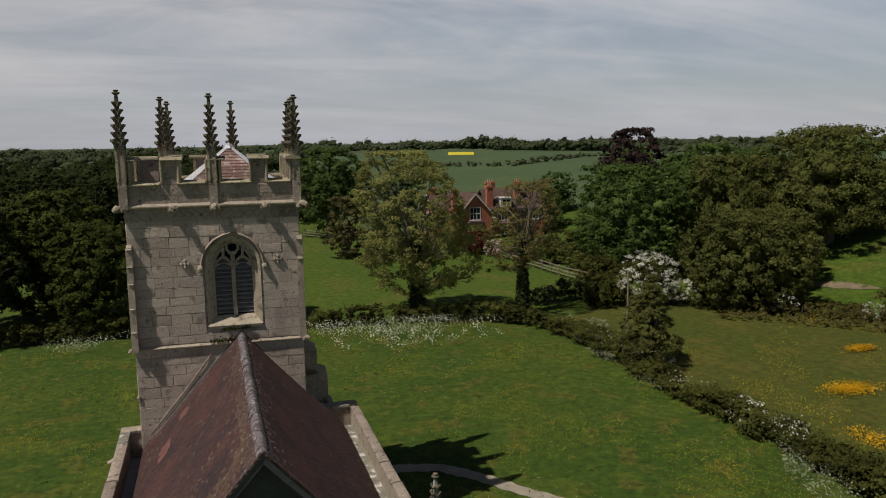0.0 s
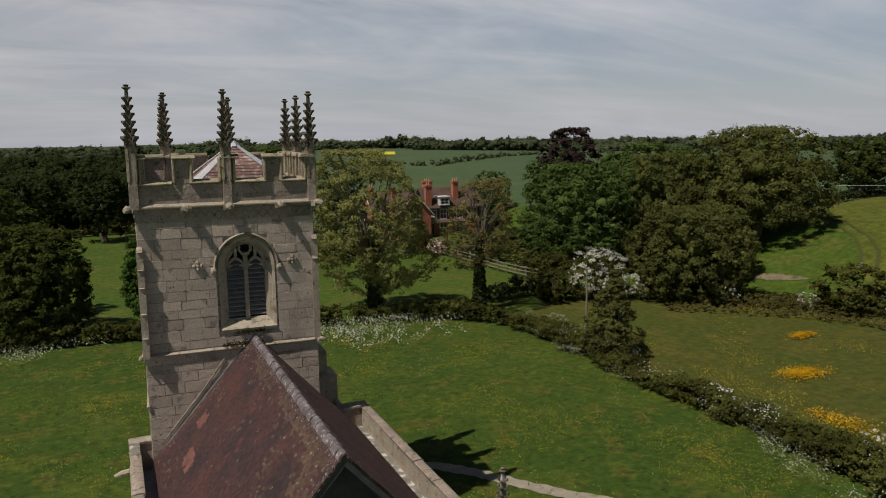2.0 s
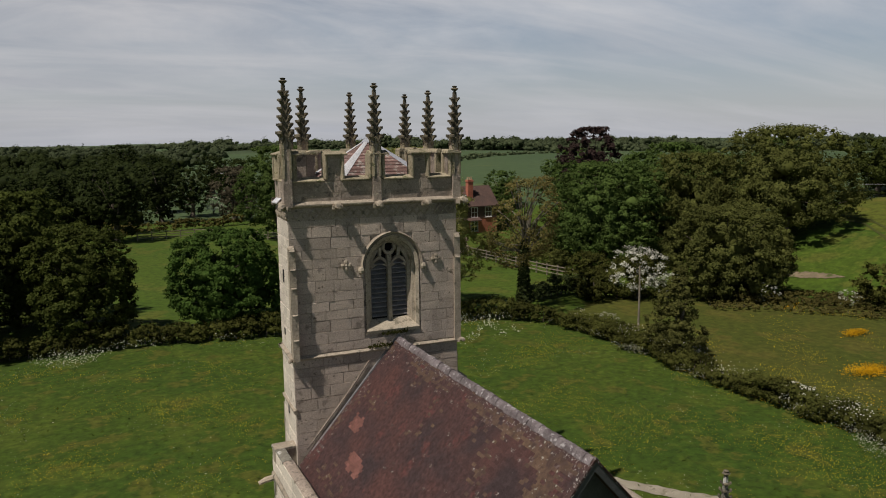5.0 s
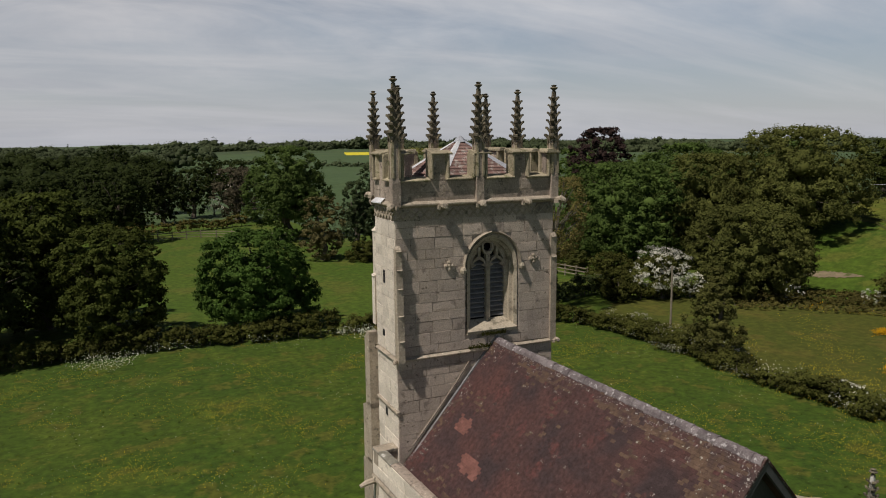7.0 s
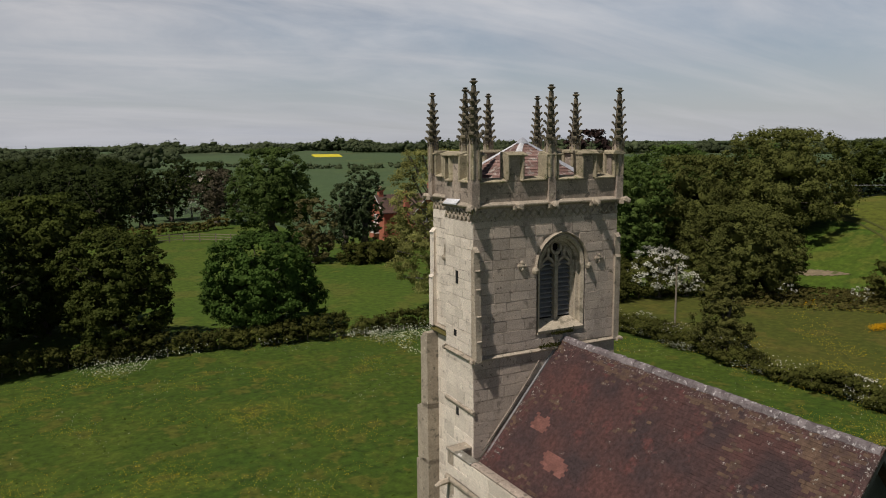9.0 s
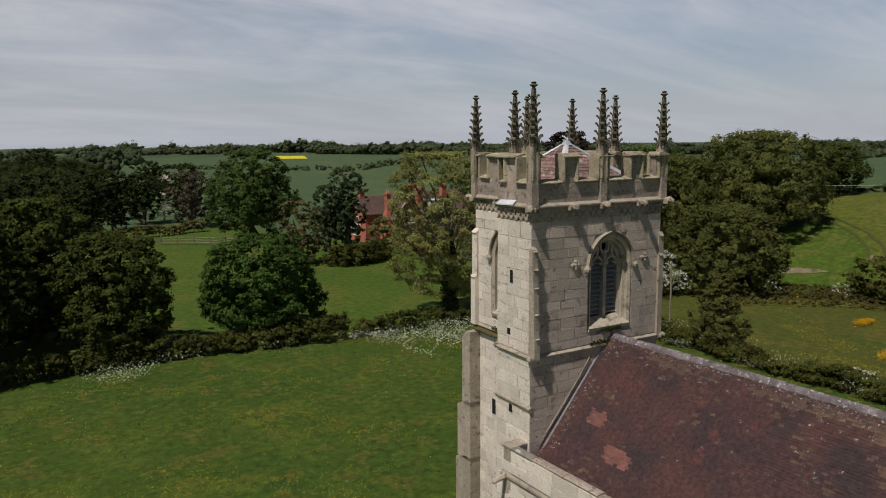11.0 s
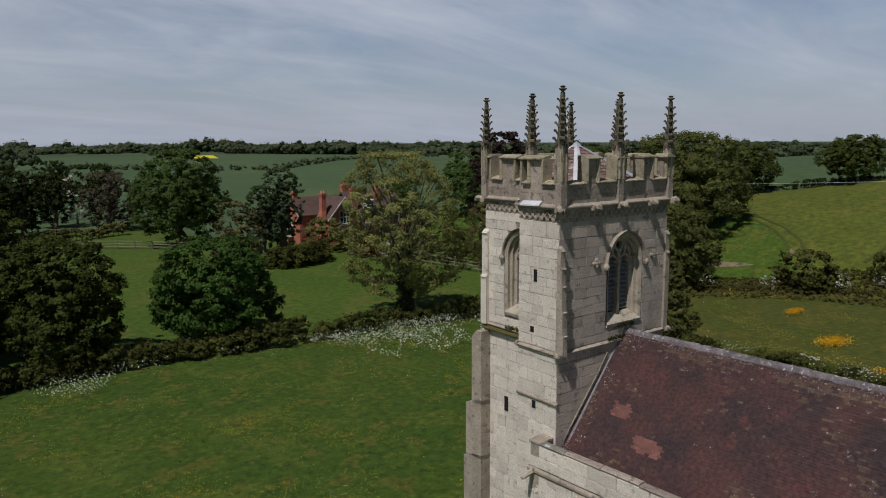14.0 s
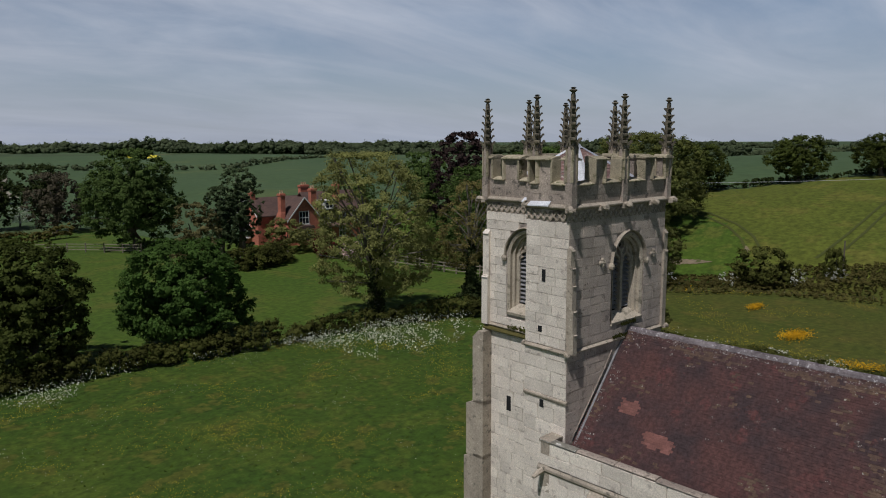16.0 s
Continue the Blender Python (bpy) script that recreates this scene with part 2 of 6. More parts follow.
GABLE = surf("black_weatherboard", (0.062, 0.064, 0.070), (0.085, 0.086, 0.09), 2.0, rough=0.6, bump=0.3)
GRASS = surf("meadow_grass", (0.036, 0.072, 0.007), (0.053, 0.084, 0.008), 0.06, (0.062, 0.092, 0.010), (0.30, 0.51), fine=0.45, grain=2.2, bump=0.5, rough=0.95, c4=(0.070, 0.082, 0.011), spot4=(0.55, 0.56))
PADDOCK = surf("grazed_grass", (0.052, 0.094, 0.009), (0.066, 0.103, 0.010), 0.08, (0.084, 0.104, 0.015), (0.2, 0.53), fine=0.36, grain=1.6, bump=0.6, rough=0.95)
PASTURE = surf("rough_pasture", (0.073, 0.077, 0.012), (0.060, 0.076, 0.010), 0.10, (0.088, 0.086, 0.015), (0.3, 0.53), fine=0.36, grain=1.8, bump=0.6, rough=0.95, c4=(0.098, 0.100, 0.015), spot4=(1.6, 0.62))
CROP = surf("young_barley", (0.092, 0.108, 0.014), (0.074, 0.096, 0.012), 0.05, (0.118, 0.120, 0.020), (0.16, 0.53), fine=0.42, grain=1.4, bump=0.8, rough=0.95)
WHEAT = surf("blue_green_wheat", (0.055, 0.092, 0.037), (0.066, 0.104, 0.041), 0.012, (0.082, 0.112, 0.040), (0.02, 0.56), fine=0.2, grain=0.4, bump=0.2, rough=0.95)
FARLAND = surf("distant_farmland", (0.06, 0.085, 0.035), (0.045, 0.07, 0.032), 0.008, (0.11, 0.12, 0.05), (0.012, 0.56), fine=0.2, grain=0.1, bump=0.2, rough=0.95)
RAPE = surf("flowering_rapeseed", (0.68, 0.58, 0.03), (0.60, 0.52, 0.04), 0.05, bump=0.2)
GRAVEL = surf("pale_gravel", (0.36, 0.325, 0.255), (0.29, 0.26, 0.205), 1.5, (0.22, 0.20, 0.14), (2.0, 0.57), bump=0.4, grain=40)
EARTH = surf("bare_earth", (0.24, 0.19, 0.125), (0.17, 0.14, 0.09), 1.5, (0.09, 0.10, 0.035), (1.2, 0.54), bump=0.6)
TRAMLINE = surf("trodden_crop", (0.056, 0.068, 0.014), (0.070, 0.078, 0.018), 0.8, bump=0.5)
BARK = surf("grey_bark", (0.15, 0.125, 0.10), (0.10, 0.085, 0.065), 3.0, (0.06, 0.065, 0.035), (2.0, 0.58), bump=0.9, grain=14)
ASHBARK = surf("pale_ash_bark", (0.20, 0.18, 0.14), (0.13, 0.115, 0.09), 3.0, (0.10, 0.10, 0.06), (2.0, 0.58), bump=0.9, grain=14)
TIMBER = surf("bleached_timber", (0.27, 0.235, 0.18), (0.19, 0.165, 0.125), 4.0, bump=0.4)
BRICK = surf("red_brick", (0.48, 0.175, 0.112), (0.40, 0.142, 0.092), 1.5, (0.29, 0.112, 0.08), (2.5, 0.58), fine=0.3, grain=9.0, bump=0.4)
PLAIN_TILE = surf("brown_roof_tile", (0.12, 0.075, 0.062), (0.09, 0.06, 0.052), 0.8, (0.15, 0.10, 0.07), (1.2, 0.6), fine=0.3, grain=6, bump=0.5)
WHITEPAINT = surf("white_painted_wood", (0.72, 0.71, 0.68), (0.66, 0.65, 0.62), 2.0, bump=0.1, rough=0.5, fine=0.06)
POT = surf("buff_chimney_pot", (0.55, 0.42, 0.28), (0.45, 0.33, 0.2), 4.0, bump=0.2)
GLASS = bpy.data.materials.new("window_glass")
GLASS.use_nodes = True
for key, v in (("Base Color", (0.03, 0.035, 0.04, 1)), ("Roughness", 0.05), ("Specular IOR Level", 0.9)):
    GLASS.node_tree.nodes["Principled BSDF"].inputs[key].default_value = v

OAKLEAF = leafy("fresh_oak_leaf", (0.069, 0.119, 0.029), (0.121, 0.172, 0.045), 0.45)
# dark green species, darkened further to carry cloud shade in its colour
DARKLEAF = leafy("dark_leaf_with_cloud_shade", (0.021, 0.033, 0.009), (0.046, 0.060, 0.016), 0.3)
CHESTNUTLEAF = leafy("chestnut_leaf", (0.067, 0.133, 0.026), (0.124, 0.206, 0.046), 0.45)
OLDOAKLEAF = leafy("shaded_olive_leaf", (0.046, 0.064, 0.013), (0.091, 0.108, 0.025), 0.42)
LIMELEAF = leafy("lime_leaf", (0.073, 0.123, 0.029), (0.129, 0.178, 0.052), 0.45)
ASHGOLDLEAF = leafy("golden_young_ash_leaf", (0.185, 0.165, 0.052), (0.29, 0.25, 0.092), 0.42)
SLIMLEAF = leafy("young_hawthorn_leaf", (0.115, 0.128, 0.036), (0.185, 0.182, 0.056), 0.4)
OLIVELEAF = leafy("olive_young_leaf", (0.190, 0.203, 0.058), (0.270, 0.269, 0.094), 0.42)
BRONZELEAF = leafy("bronze_young_leaf", (0.100, 0.119, 0.031), (0.154, 0.160, 0.047), 0.45)
COPPERLEAF = leafy("copper_beech_leaf", (0.029, 0.020, 0.019), (0.066, 0.041, 0.035), 0.15)
HEDGELEAF = leafy("hedge_leaf", (0.060, 0.073, 0.015), (0.121, 0.123, 0.032), 0.40, swing=0.5)
SCRUB = leafy("bramble_scrub_leaf", (0.075, 0.074, 0.020), (0.146, 0.125, 0.037), 0.25)
IVY = leafy("ivy_leaf", (0.024, 0.037, 0.012), (0.062, 0.078, 0.026), 0.12)
REDLEAF = leafy("red_acer_leaf", (0.060, 0.013, 0.011), (0.102, 0.028, 0.020))
BLOSSOM = leafy("white_may_blossom", (0.50, 0.51, 0.42), (0.76, 0.75, 0.66), 0.2)
PINKBLOSSOM = leafy("pink_blossom", (0.60, 0.40, 0.38), (0.72, 0.58, 0.55), 0.2)
UMBEL = leafy("cow_parsley_flower", (0.32, 0.36, 0.22), (0.64, 0.65, 0.55), 0.2, mixed=1.0)
BUTTERCUP = leafy("buttercup_petal", (0.50, 0.40, 0.03), (0.66, 0.50, 0.04), 0.2)
GORSE = leafy("orange_yellow_flower", (0.70, 0.38, 0.01), (0.80, 0.48, 0.02), 0.2)
BLADE = leafy("grass_blade", (0.050, 0.086, 0.010), (0.080, 0.108, 0.015), 0.3)
CONIFER = leafy("conifer_needles", (0.044, 0.066, 0.030), (0.084, 0.110, 0.047), 0.30)
RUSSETLEAF = leafy("russet_young_leaf", (0.105, 0.098, 0.040), (0.15, 0.132, 0.056), 0.35)
GREYLEAF = leafy("grey_willow_bud", (0.075, 0.066, 0.042), (0.115, 0.10, 0.065), 0.3)
# distance haze is painted into this lighter, greyer leaf colour
FARLEAF = leafy("hazed_distant_leaf", (0.064, 0.085, 0.042), (0.100, 0.122, 0.062), 0.3, patch_scale=0.035)


# ---- building helpers ----
class Geo:
    """Collects vertices and faces for one mesh."""

    def __init__(self):
        self.v, self.f = [], []

    def add(self, verts, faces):
        k = len(self.v)
        self.v += [tuple(p) for p in verts]
        self.f += [tuple(i + k for i in face) for face in faces]
        return self

    def box(self, x0, x1, y0, y1, z0, z1):
        c = [(x, y, z) for z in (z0, z1) for y in (y0, y1) for x in (x0, x1)]
        return self.add(c, [(0, 2, 3, 1), (4, 5, 7, 6), (0, 1, 5, 4), (2, 6, 7, 3), (0, 4, 6, 2), (1, 3, 7, 5)])

    def prism(self, poly, y0, y1):
        """A polygon in x and z, drawn out from y0 to y1."""
        n = len(poly)
        pts = [(x, y0, z) for x, z in poly] + [(x, y1, z) for x, z in poly]
        return self.add(pts, [tuple(range(n)), tuple(range(2 * n - 1, n - 1, -1))] + [(i, (i + 1) % n + n * 0, (i + 1) % n + n, i + n) for i in range(n)])

    def loft(self, rings, close=True):
        """Rings of equally many points, skinned, with capped ends."""
        n, k = len(rings[0]), len(self.v)
        for ring in rings:
            self.v += [tuple(p) for p in ring]
        for r in range(len(rings) - 1):
            for i in range(n):
                j = (i + 1) % n
                self.f.append((k + r * n + i, k + r * n + j, k + (r + 1) * n + j, k + (r + 1) * n + i))
        if close:
            self.f.append(tuple(k + i for i in range(n - 1, -1, -1)))
            self.f.append(tuple(k + (len(rings) - 1) * n + i for i in range(n)))
        return self

    def tube(self, pts, radii, n=6):
        rings = []
        for i, p in enumerate(pts):
            p = Vector(p)
            d = (Vector(pts[min(i + 1, len(pts) - 1)]) - Vector(pts[max(i - 1, 0)])).normalized()
            a = d.orthogonal().normalized()
            b = d.cross(a)
            rings.append([p + radii[i] * (math.cos(k * math.tau / n) * a + math.sin(k * math.tau / n) * b) for k in range(n)])
        return self.loft(rings)

    def square(self, cx, cy, steps, n=4, turn=45.0):
        """A stack of regular sections: steps of (half width, z)."""
        rr = 1 / math.cos(math.pi / n)
        rings = [[(cx + h * rr * math.cos(radians(turn) + k * math.tau / n), cy + h * rr * math.sin(radians(turn) + k * math.tau / n), z) for k in range(n)] for h, z in steps]
        return self.loft(rings)

    def mesh(self, name, material):
        me = bpy.data.meshes.new(name)
        me.from_pydata(self.v, [], self.f)
        me.materials.append(material)
        me.update()
        return me


def part(name, geo, material, parent, label="", m=None, bevel=0.0, kind=""):
    """One mesh object under a thing or a part."""
    me = geo if isinstance(geo, bpy.types.Mesh) else geo.mesh(name, material)
    ob = new(name, me)
    ob.parent = parent
    if m is not None:
        ob.matrix_basis = m
    if bevel:
        b = ob.modifiers.new("bevel", "BEVEL")
        b.width, b.segments, b.limit_method = bevel, 2, "ANGLE"
    return tagged(ob, label, "", "", kind)


def thing(name, m, label, category, group="", kind=""):
    ob = new(name)
    ob.matrix_basis = m
    ob.empty_display_size = 0.2
    return tagged(ob, label, category, group, kind)


def cards(centres, size, rng, up=0.0, spread=0.35, slim=0.62, face=None):
    """A mesh's arrays for many small bent leaves at the given centres."""
    c = np.asarray(centres, float)
    n = len(c)
    d = rng.normal(size=(n, 3))
    if face is not None:
        d = d * 0.22 + face
    d[:, 2] += up
    d /= np.linalg.norm(d, axis=1, keepdims=True)
    e = rng.normal(size=(n, 3))
    e -= (e * d).sum(1, keepdims=True) * d
    e /= np.linalg.norm(e, axis=1, keepdims=True)
    f = np.cross(d, e)
    s = size * (1 + spread * (rng.random((n, 1)) * 2 - 1))
    fold = d * s * 0.18
    v = np.stack([c - e * s * 0.5, c + f * s * 0.5 * slim - fold, c + e * s * 0.5, c - f * s * 0.5 * slim - fold], 1)
    return v.reshape(-1, 3)


def quads(name, verts, material):
    """A mesh of separate four-cornered faces."""
    verts = np.asarray(verts, np.float32)
    n = len(verts) // 4
    me = bpy.data.meshes.new(name)
    me.vertices.add(len(verts))
    me.vertices.foreach_set("co", verts.ravel())
    me.loops.add(4 * n)
    me.loops.foreach_set("vertex_index", np.arange(4 * n, dtype=np.int32))
    me.polygons.add(n)
    me.polygons.foreach_set("loop_start", np.arange(0, 4 * n, 4, dtype=np.int32))
    me.materials.append(material)
    me.update(calc_edges=True)
    me.validate()
    return me


def S(x):
    x = min(1.0, max(0.0, x))
    return x * x * (3 - 2 * x)


def ground_z(x, y):
    """Height of the land."""
    h = 0.27 * max(0.0, x - 51.0)
    h = 11.0 * (1 - math.exp(-h / 11.0)) * 1.35 * S((y + 40) / 60)
    h *= 1 - 0.22 * S((y - 38) / 28) * S((x - 66) / 20)
    h *= 1 - 0.55 * S((y - 66) / 120) - 0.25 * S((x - 160) / 300)
    d = math.hypot(x, y - 20)
    h += 4.0 * S((d - 900) / 600) * S((x / (abs(y) + 60) + 0.05) / 0.5)
    h += 0.10 * noise.noise((x * 0.07, y * 0.07, 3.0)) * S((d - 12) / 20)
    h += 0.8 * noise.noise((x * 0.006, y * 0.006, 7.0)) * S((d - 150) / 250)
    return h


# ---- the land ----
def inside(x, y, poly):
    hit = False
    for i in range(len(poly)):
        (x0, y0), (x1, y1) = poly[i - 1], poly[i]
        if (y0 > y) != (y1 > y) and x < (x1 - x0) * (y - y0) / (y1 - y0) + x0:
            hit = not hit
    return hit


HEDGE_FAR = [(-46, 61), (-28, 59.2), (-15, 58.2), (-5, 58.0), (0, 56.9), (7, 56.0), (13, 55.6), (18, 54.4), (22, 52.4), (24.2, 49.0)]
HEDGE_SIDE = [(24.4, 48.4), (25.0, 42.7), (24.8, 38.0), (24.7, 32.0), (25.0, 28.0), (25.2, 24.5), (25.0, 20.5), (24.6, 13.0), (24.0, 4.0)]
HEDGE_FIELD = [(42.5, 49.0), (46.0, 46.5), (50.0, 43.0), (53.0, 38.0), (55.0, 31.0), (57.0, 22.0), (59.0, 12.0)]
OAK_LINE = [(58, 66), (66, 62.5), (75, 61.8), (86, 62.0), (91, 51), (94, 40), (99, 26), (104, 8)]
MEADOW = [(-300, 64)] + HEDGE_FAR + HEDGE_SIDE + [(22, -60), (-300, -60)]
PASTURE_AT = HEDGE_SIDE[::-1] + [(24.4, 50), (33, 55), (40, 51)] + HEDGE_FIELD + [(62, -40), (24, -40)]
CROP_AT = [(44, 52)] + HEDGE_FIELD[1:] + [(62, -40), (112, -40)] + OAK_LINE[::-1] + [(56, 60)]
CORNER_AT = [(44, 52), (46, 46.5), (50, 43), (56, 42), (57.2, 44), (60.8, 46.2), (64, 49.2), (67, 53.5), (68.2, 58.6), (74, 61), (66, 62.5), (56, 60)]


def land_kind(x, y):
    if inside(x, y, MEADOW):
        return 0
    if inside(x, y, PASTURE_AT):
        return 1
    if inside(x, y, CORNER_AT):
        return 2
    if inside(x, y, CROP_AT):
        return 3
    d = math.hypot(x, y)
    if y < (140 if x < 24 else 108 + 0.05 * x) and x < 62 and y > 40:
        return 2
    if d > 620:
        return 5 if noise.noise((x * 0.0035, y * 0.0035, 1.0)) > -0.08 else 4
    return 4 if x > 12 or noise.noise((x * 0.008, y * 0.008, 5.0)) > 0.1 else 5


def build_ground():
    n = 320
    s = np.linspace(-1, 1, n + 1)
    gx, gy = 15 + 11 * np.sinh(s * 6.25), 42 + 11 * np.sinh(s * 6.25)
    verts = [(x, y, ground_z(x, y)) for y in gy for x in gx]
    faces = [(j * (n + 1) + i, j * (n + 1) + i + 1, (j + 1) * (n + 1) + i + 1, (j + 1) * (n + 1) + i) for j in range(n) for i in range(n)]
    me = bpy.data.meshes.new("ground")
    me.from_pydata(verts, [], faces)
    for m in (GRASS, PASTURE, PADDOCK, CROP, WHEAT, FARLAND):
        me.materials.append(m)
    kinds = [land_kind((gx[i] + gx[i + 1]) / 2, (gy[j] + gy[j + 1]) / 2) for j in range(n) for i in range(n)]
    me.polygons.foreach_set("material_index", np.array(kinds, np.int32))
    me.polygons.foreach_set("use_smooth", np.ones(n * n, bool))
    me.update()
    tagged(new("ground", me), "gently rolling green meadow, pasture and crop fields", "ground", "", "structure")


build_ground()


RAPE_AT = ((146.0, 442.5, 0.25), (156.9, 423.9, 0.25), (180.5, 487.7, 0.98), (167.4, 507.1, 1.03))


def strip(name, pts, width, material, label, category, lift=0.03, kind="structure", sub=10, taper=False):
    """A narrow surface laid along a line over the land."""
    line = []
    for a, b in zip(pts, pts[1:]):
        line += [(Vector(a).lerp(Vector(b), k / sub)) for k in range(sub)]
    line.append(Vector(pts[-1]))
    g, rng = Geo(), random.Random(len(pts))
    rows = []
    for i, p in enumerate(line):
        d = (line[min(i + 1, len(line) - 1)] - line[max(i - 1, 0)]).normalized()
        w = width * (0.5 + (0.1 if taper else 0.08) * rng.uniform(-1, 1)) * (math.sin(math.pi * (i + 0.15) / (len(line) - 0.7)) if taper else 1.0)
        q = Vector((-d.y, d.x))
        rows.append([p + q * w, p, p - q * w])
    verts = [(p.x, p.y, ground_z(p.x, p.y) + lift) for row in rows for p in row]
    faces = [(3 * i + k, 3 * i + k + 1, 3 * i + k + 4, 3 * i + k + 3) for i in range(len(rows) - 1) for k in (0, 1)]
    ob = new(name, g.add(verts, faces).mesh(name, material))
    return tagged(ob, label, category, "", kind)


strip("path", [(3.6, 27.5), (5.5, 29.0), (7.2, 29.5), (9.0, 29.0), (10.4, 27.5), (11.5, 25.9), (12.9, 24.1), (14.6, 22.4), (17.0, 20.6)], 0.75, GRAVEL, "pale gravel churchyard path curving through the grass", "path")
strip("track", [(52.6, 53.6), (53.2, 51.8), (53.7, 50.2), (54.2, 48.2), (54.6, 46.6)], 1.3, EARTH, "patch of bare pale earth at a field gateway", "track", 0.05, taper=True)
strip("track", [(57.6, 43.9), (58.4, 44.5), (59.2, 45.0)], 0.45, EARTH, "bare earth where the wheel tracks enter the crop", "track", 0.06, taper=True)
for line in ([(74.0, 61.0), (68.2, 58.6), (67.4, 55.5), (67.0, 53.5), (64.0, 49.2), (60.8, 46.2), (57.6, 44.2)], [(75.5, 61.0), (69.5, 59.3), (68.7, 56.0), (68.4, 53.8), (65.1, 48.6), (61.8, 45.2), (58.4, 43.0)],
             [(58.0, 37.2), (60.7, 36.8), (65.0, 36.4), (69.8, 36.2), (77.2, 36.1), (90.0, 36.0)], [(59.2, 35.6), (61.4, 35.3), (65.8, 35.0), (72.6, 34.9), (90.0, 34.6)]):
    strip("tramline", line, 0.34, TRAMLINE, "wheel track through the young crop", "track", 0.05)
rape = [(x, y, ground_z(x, y) + up) for x, y, up in RAPE_AT]
tagged(new("rapeseed_field", Geo().add(rape + [(x, y, z - 8) for x, y, z in rape], [(0, 1, 2, 3), (0, 4, 5, 1), (1, 5, 6, 2), (0, 3, 7, 4)]).mesh("rapeseed_field", RAPE)), "distant bright yellow flowering rapeseed field on a slope", "field", "", "structure")


# ---- church tower ----
tower = thing("church_tower", pose(0.07, 24.48, 0, 0, 0, -3.0), "grey limestone church tower with battlements and crocketed pinnacles", "tower")
U0, U1, V1, T0, TV = -1.68, 2.69, 4.62, -2.68, 1.78
TOP, BAND, SILL = 12.42, 11.97, 7.82


def side(o, turn):
    """The frame of a wall face: x along it, y into the wall."""
    return pose(o[0], o[1], 0, 0, 0, turn)


FRONT, LEFT = side((0, 0), 0), side((U0, V1), -90)
TURRET_SIDE, TURRET_BACK = side((T0, TV), -90), side((U0, TV), 180)
RIGHT, BACK = side((U1, 0), 90), side((U1, V1), 180)


def arch(c, w, spring, R, n=10):
    """Points of a pointed arch from its left springing to its right, struck with radius R."""
    k = R - w
    a1 = math.acos(k / R)
    left = [(c + k - R * math.cos(a1 * i / n), spring + R * math.sin(a1 * i / n)) for i in range(n + 1)]
    return left + [(2 * c - x, z) for x, z in left[-2::-1]]


def pierced(g, x0, x1, z0, z1, c, w, sill, spring, R, y0, y1):
    """A wall with one pointed opening, in solid pieces."""
    g.box(x0, c - w, y0, y1, z0, z1).box(c + w, x1, y0, y1, z0, z1).box(c - w, c + w, y0, y1, z0, sill)
    pts = arch(c, w, spring, R)
    for (a, za), (b, zb) in zip(pts, pts[1:]):
        g.prism([(a, za), (b, zb), (b, z1), (a, z1)], y0, y1)
    return g


def stone_mesh(k, material):
    """A worn block of unit size: its face is at y = 0, its back at y = 1; the edges are chipped."""
    r = random.Random(40 + k)
    j = lambda a: r.uniform(-a, a)
    g = Geo()
    rim = ((-0.5, -0.5), (-0.15, -0.5), (0.2, -0.5), (0.5, -0.5), (0.5, 0.05), (0.5, 0.5), (0.1, 0.5), (-0.2, 0.5), (-0.5, 0.5), (-0.5, -0.05))
    n = len(rim)
    chip = [r.random() < 0.25 for _ in rim]
    back = [(x, 1.0, z) for x, z in rim]
    edge = [(x * (0.965 if c else 0.998) + j(0.008), 0.30 if c else 0.12 + j(0.1), z * (0.93 if c else 0.99) + j(0.012)) for (x, z), c in zip(rim, chip)]
    face = [(x * 0.975 + j(0.012), j(0.06), z * 0.945 + j(0.02)) for x, z in rim]
    mid = (j(0.15), -0.02 + j(0.06), j(0.12))
    faces = [(i, (i + 1) % n, n + (i + 1) % n, n + i) for i in range(n)]
    faces += [(n + i, n + (i + 1) % n, 2 * n + (i + 1) % n, 2 * n + i) for i in range(n)]
    faces += [(2 * n + i, 2 * n + (i + 1) % n, 3 * n) for i in range(n)]
    g.add(back + edge + face + [mid], faces)
    return g.mesh("stone", material)


STONES = {m: [stone_mesh(k, m) for k in range(12)] for m in (STONE, SUNLIT_STONE, SOOTY)}
STONE_RUNS = []


def ashlar(parent, x0, x1, z0, z1, seed, hole=None, low=0.26, high=0.38, long=(0.32, 0.78), depth=0.06, face=0.0, material=None):
    """Courses of stone over a wall face; hole(z) gives the stretch that an opening takes. They are set in at the end of the file."""
    STONE_RUNS.append((parent, x0, x1, z0, z1, seed, hole, low, high, long, depth, face, material or STONE))


def lay_stones():
    for parent, x0, x1, z0, z1, seed, hole, low, high, long, depth, face, material in STONE_RUNS:
        r = random.Random(seed)
        z = z0
        while z < z1 - 0.05:
            h = r.uniform(low, high)
            if z + h > z1 - 0.18:
                h = z1 - z
            gaps = [(x0, x1)]
            if hole:
                cut = [c for c in (hole(z + 0.01), hole(z + h - 0.01)) if c]
                if cut:
                    a, b = min(c[0] for c in cut), max(c[1] for c in cut)
                    gaps = [(x0, a), (b, x1)]
            for a, b in gaps:
                x = a
                while x < b - 0.04:
                    w = r.uniform(*long)
                    if x + w > b - 0.22:
                        w = b - x
                    ob = new("stone", r.choice(STONES[material]))
                    ob.parent = parent
                    ob.matrix_basis = pose(x + w / 2, face + r.uniform(-0.006, 0.005), z + h / 2, r.uniform(-0.5, 0.5), 0, r.uniform(-0.4, 0.4)) @ Matrix.Diagonal((w - 0.003, depth, h - 0.003, 1))
                    x += w
            z += h


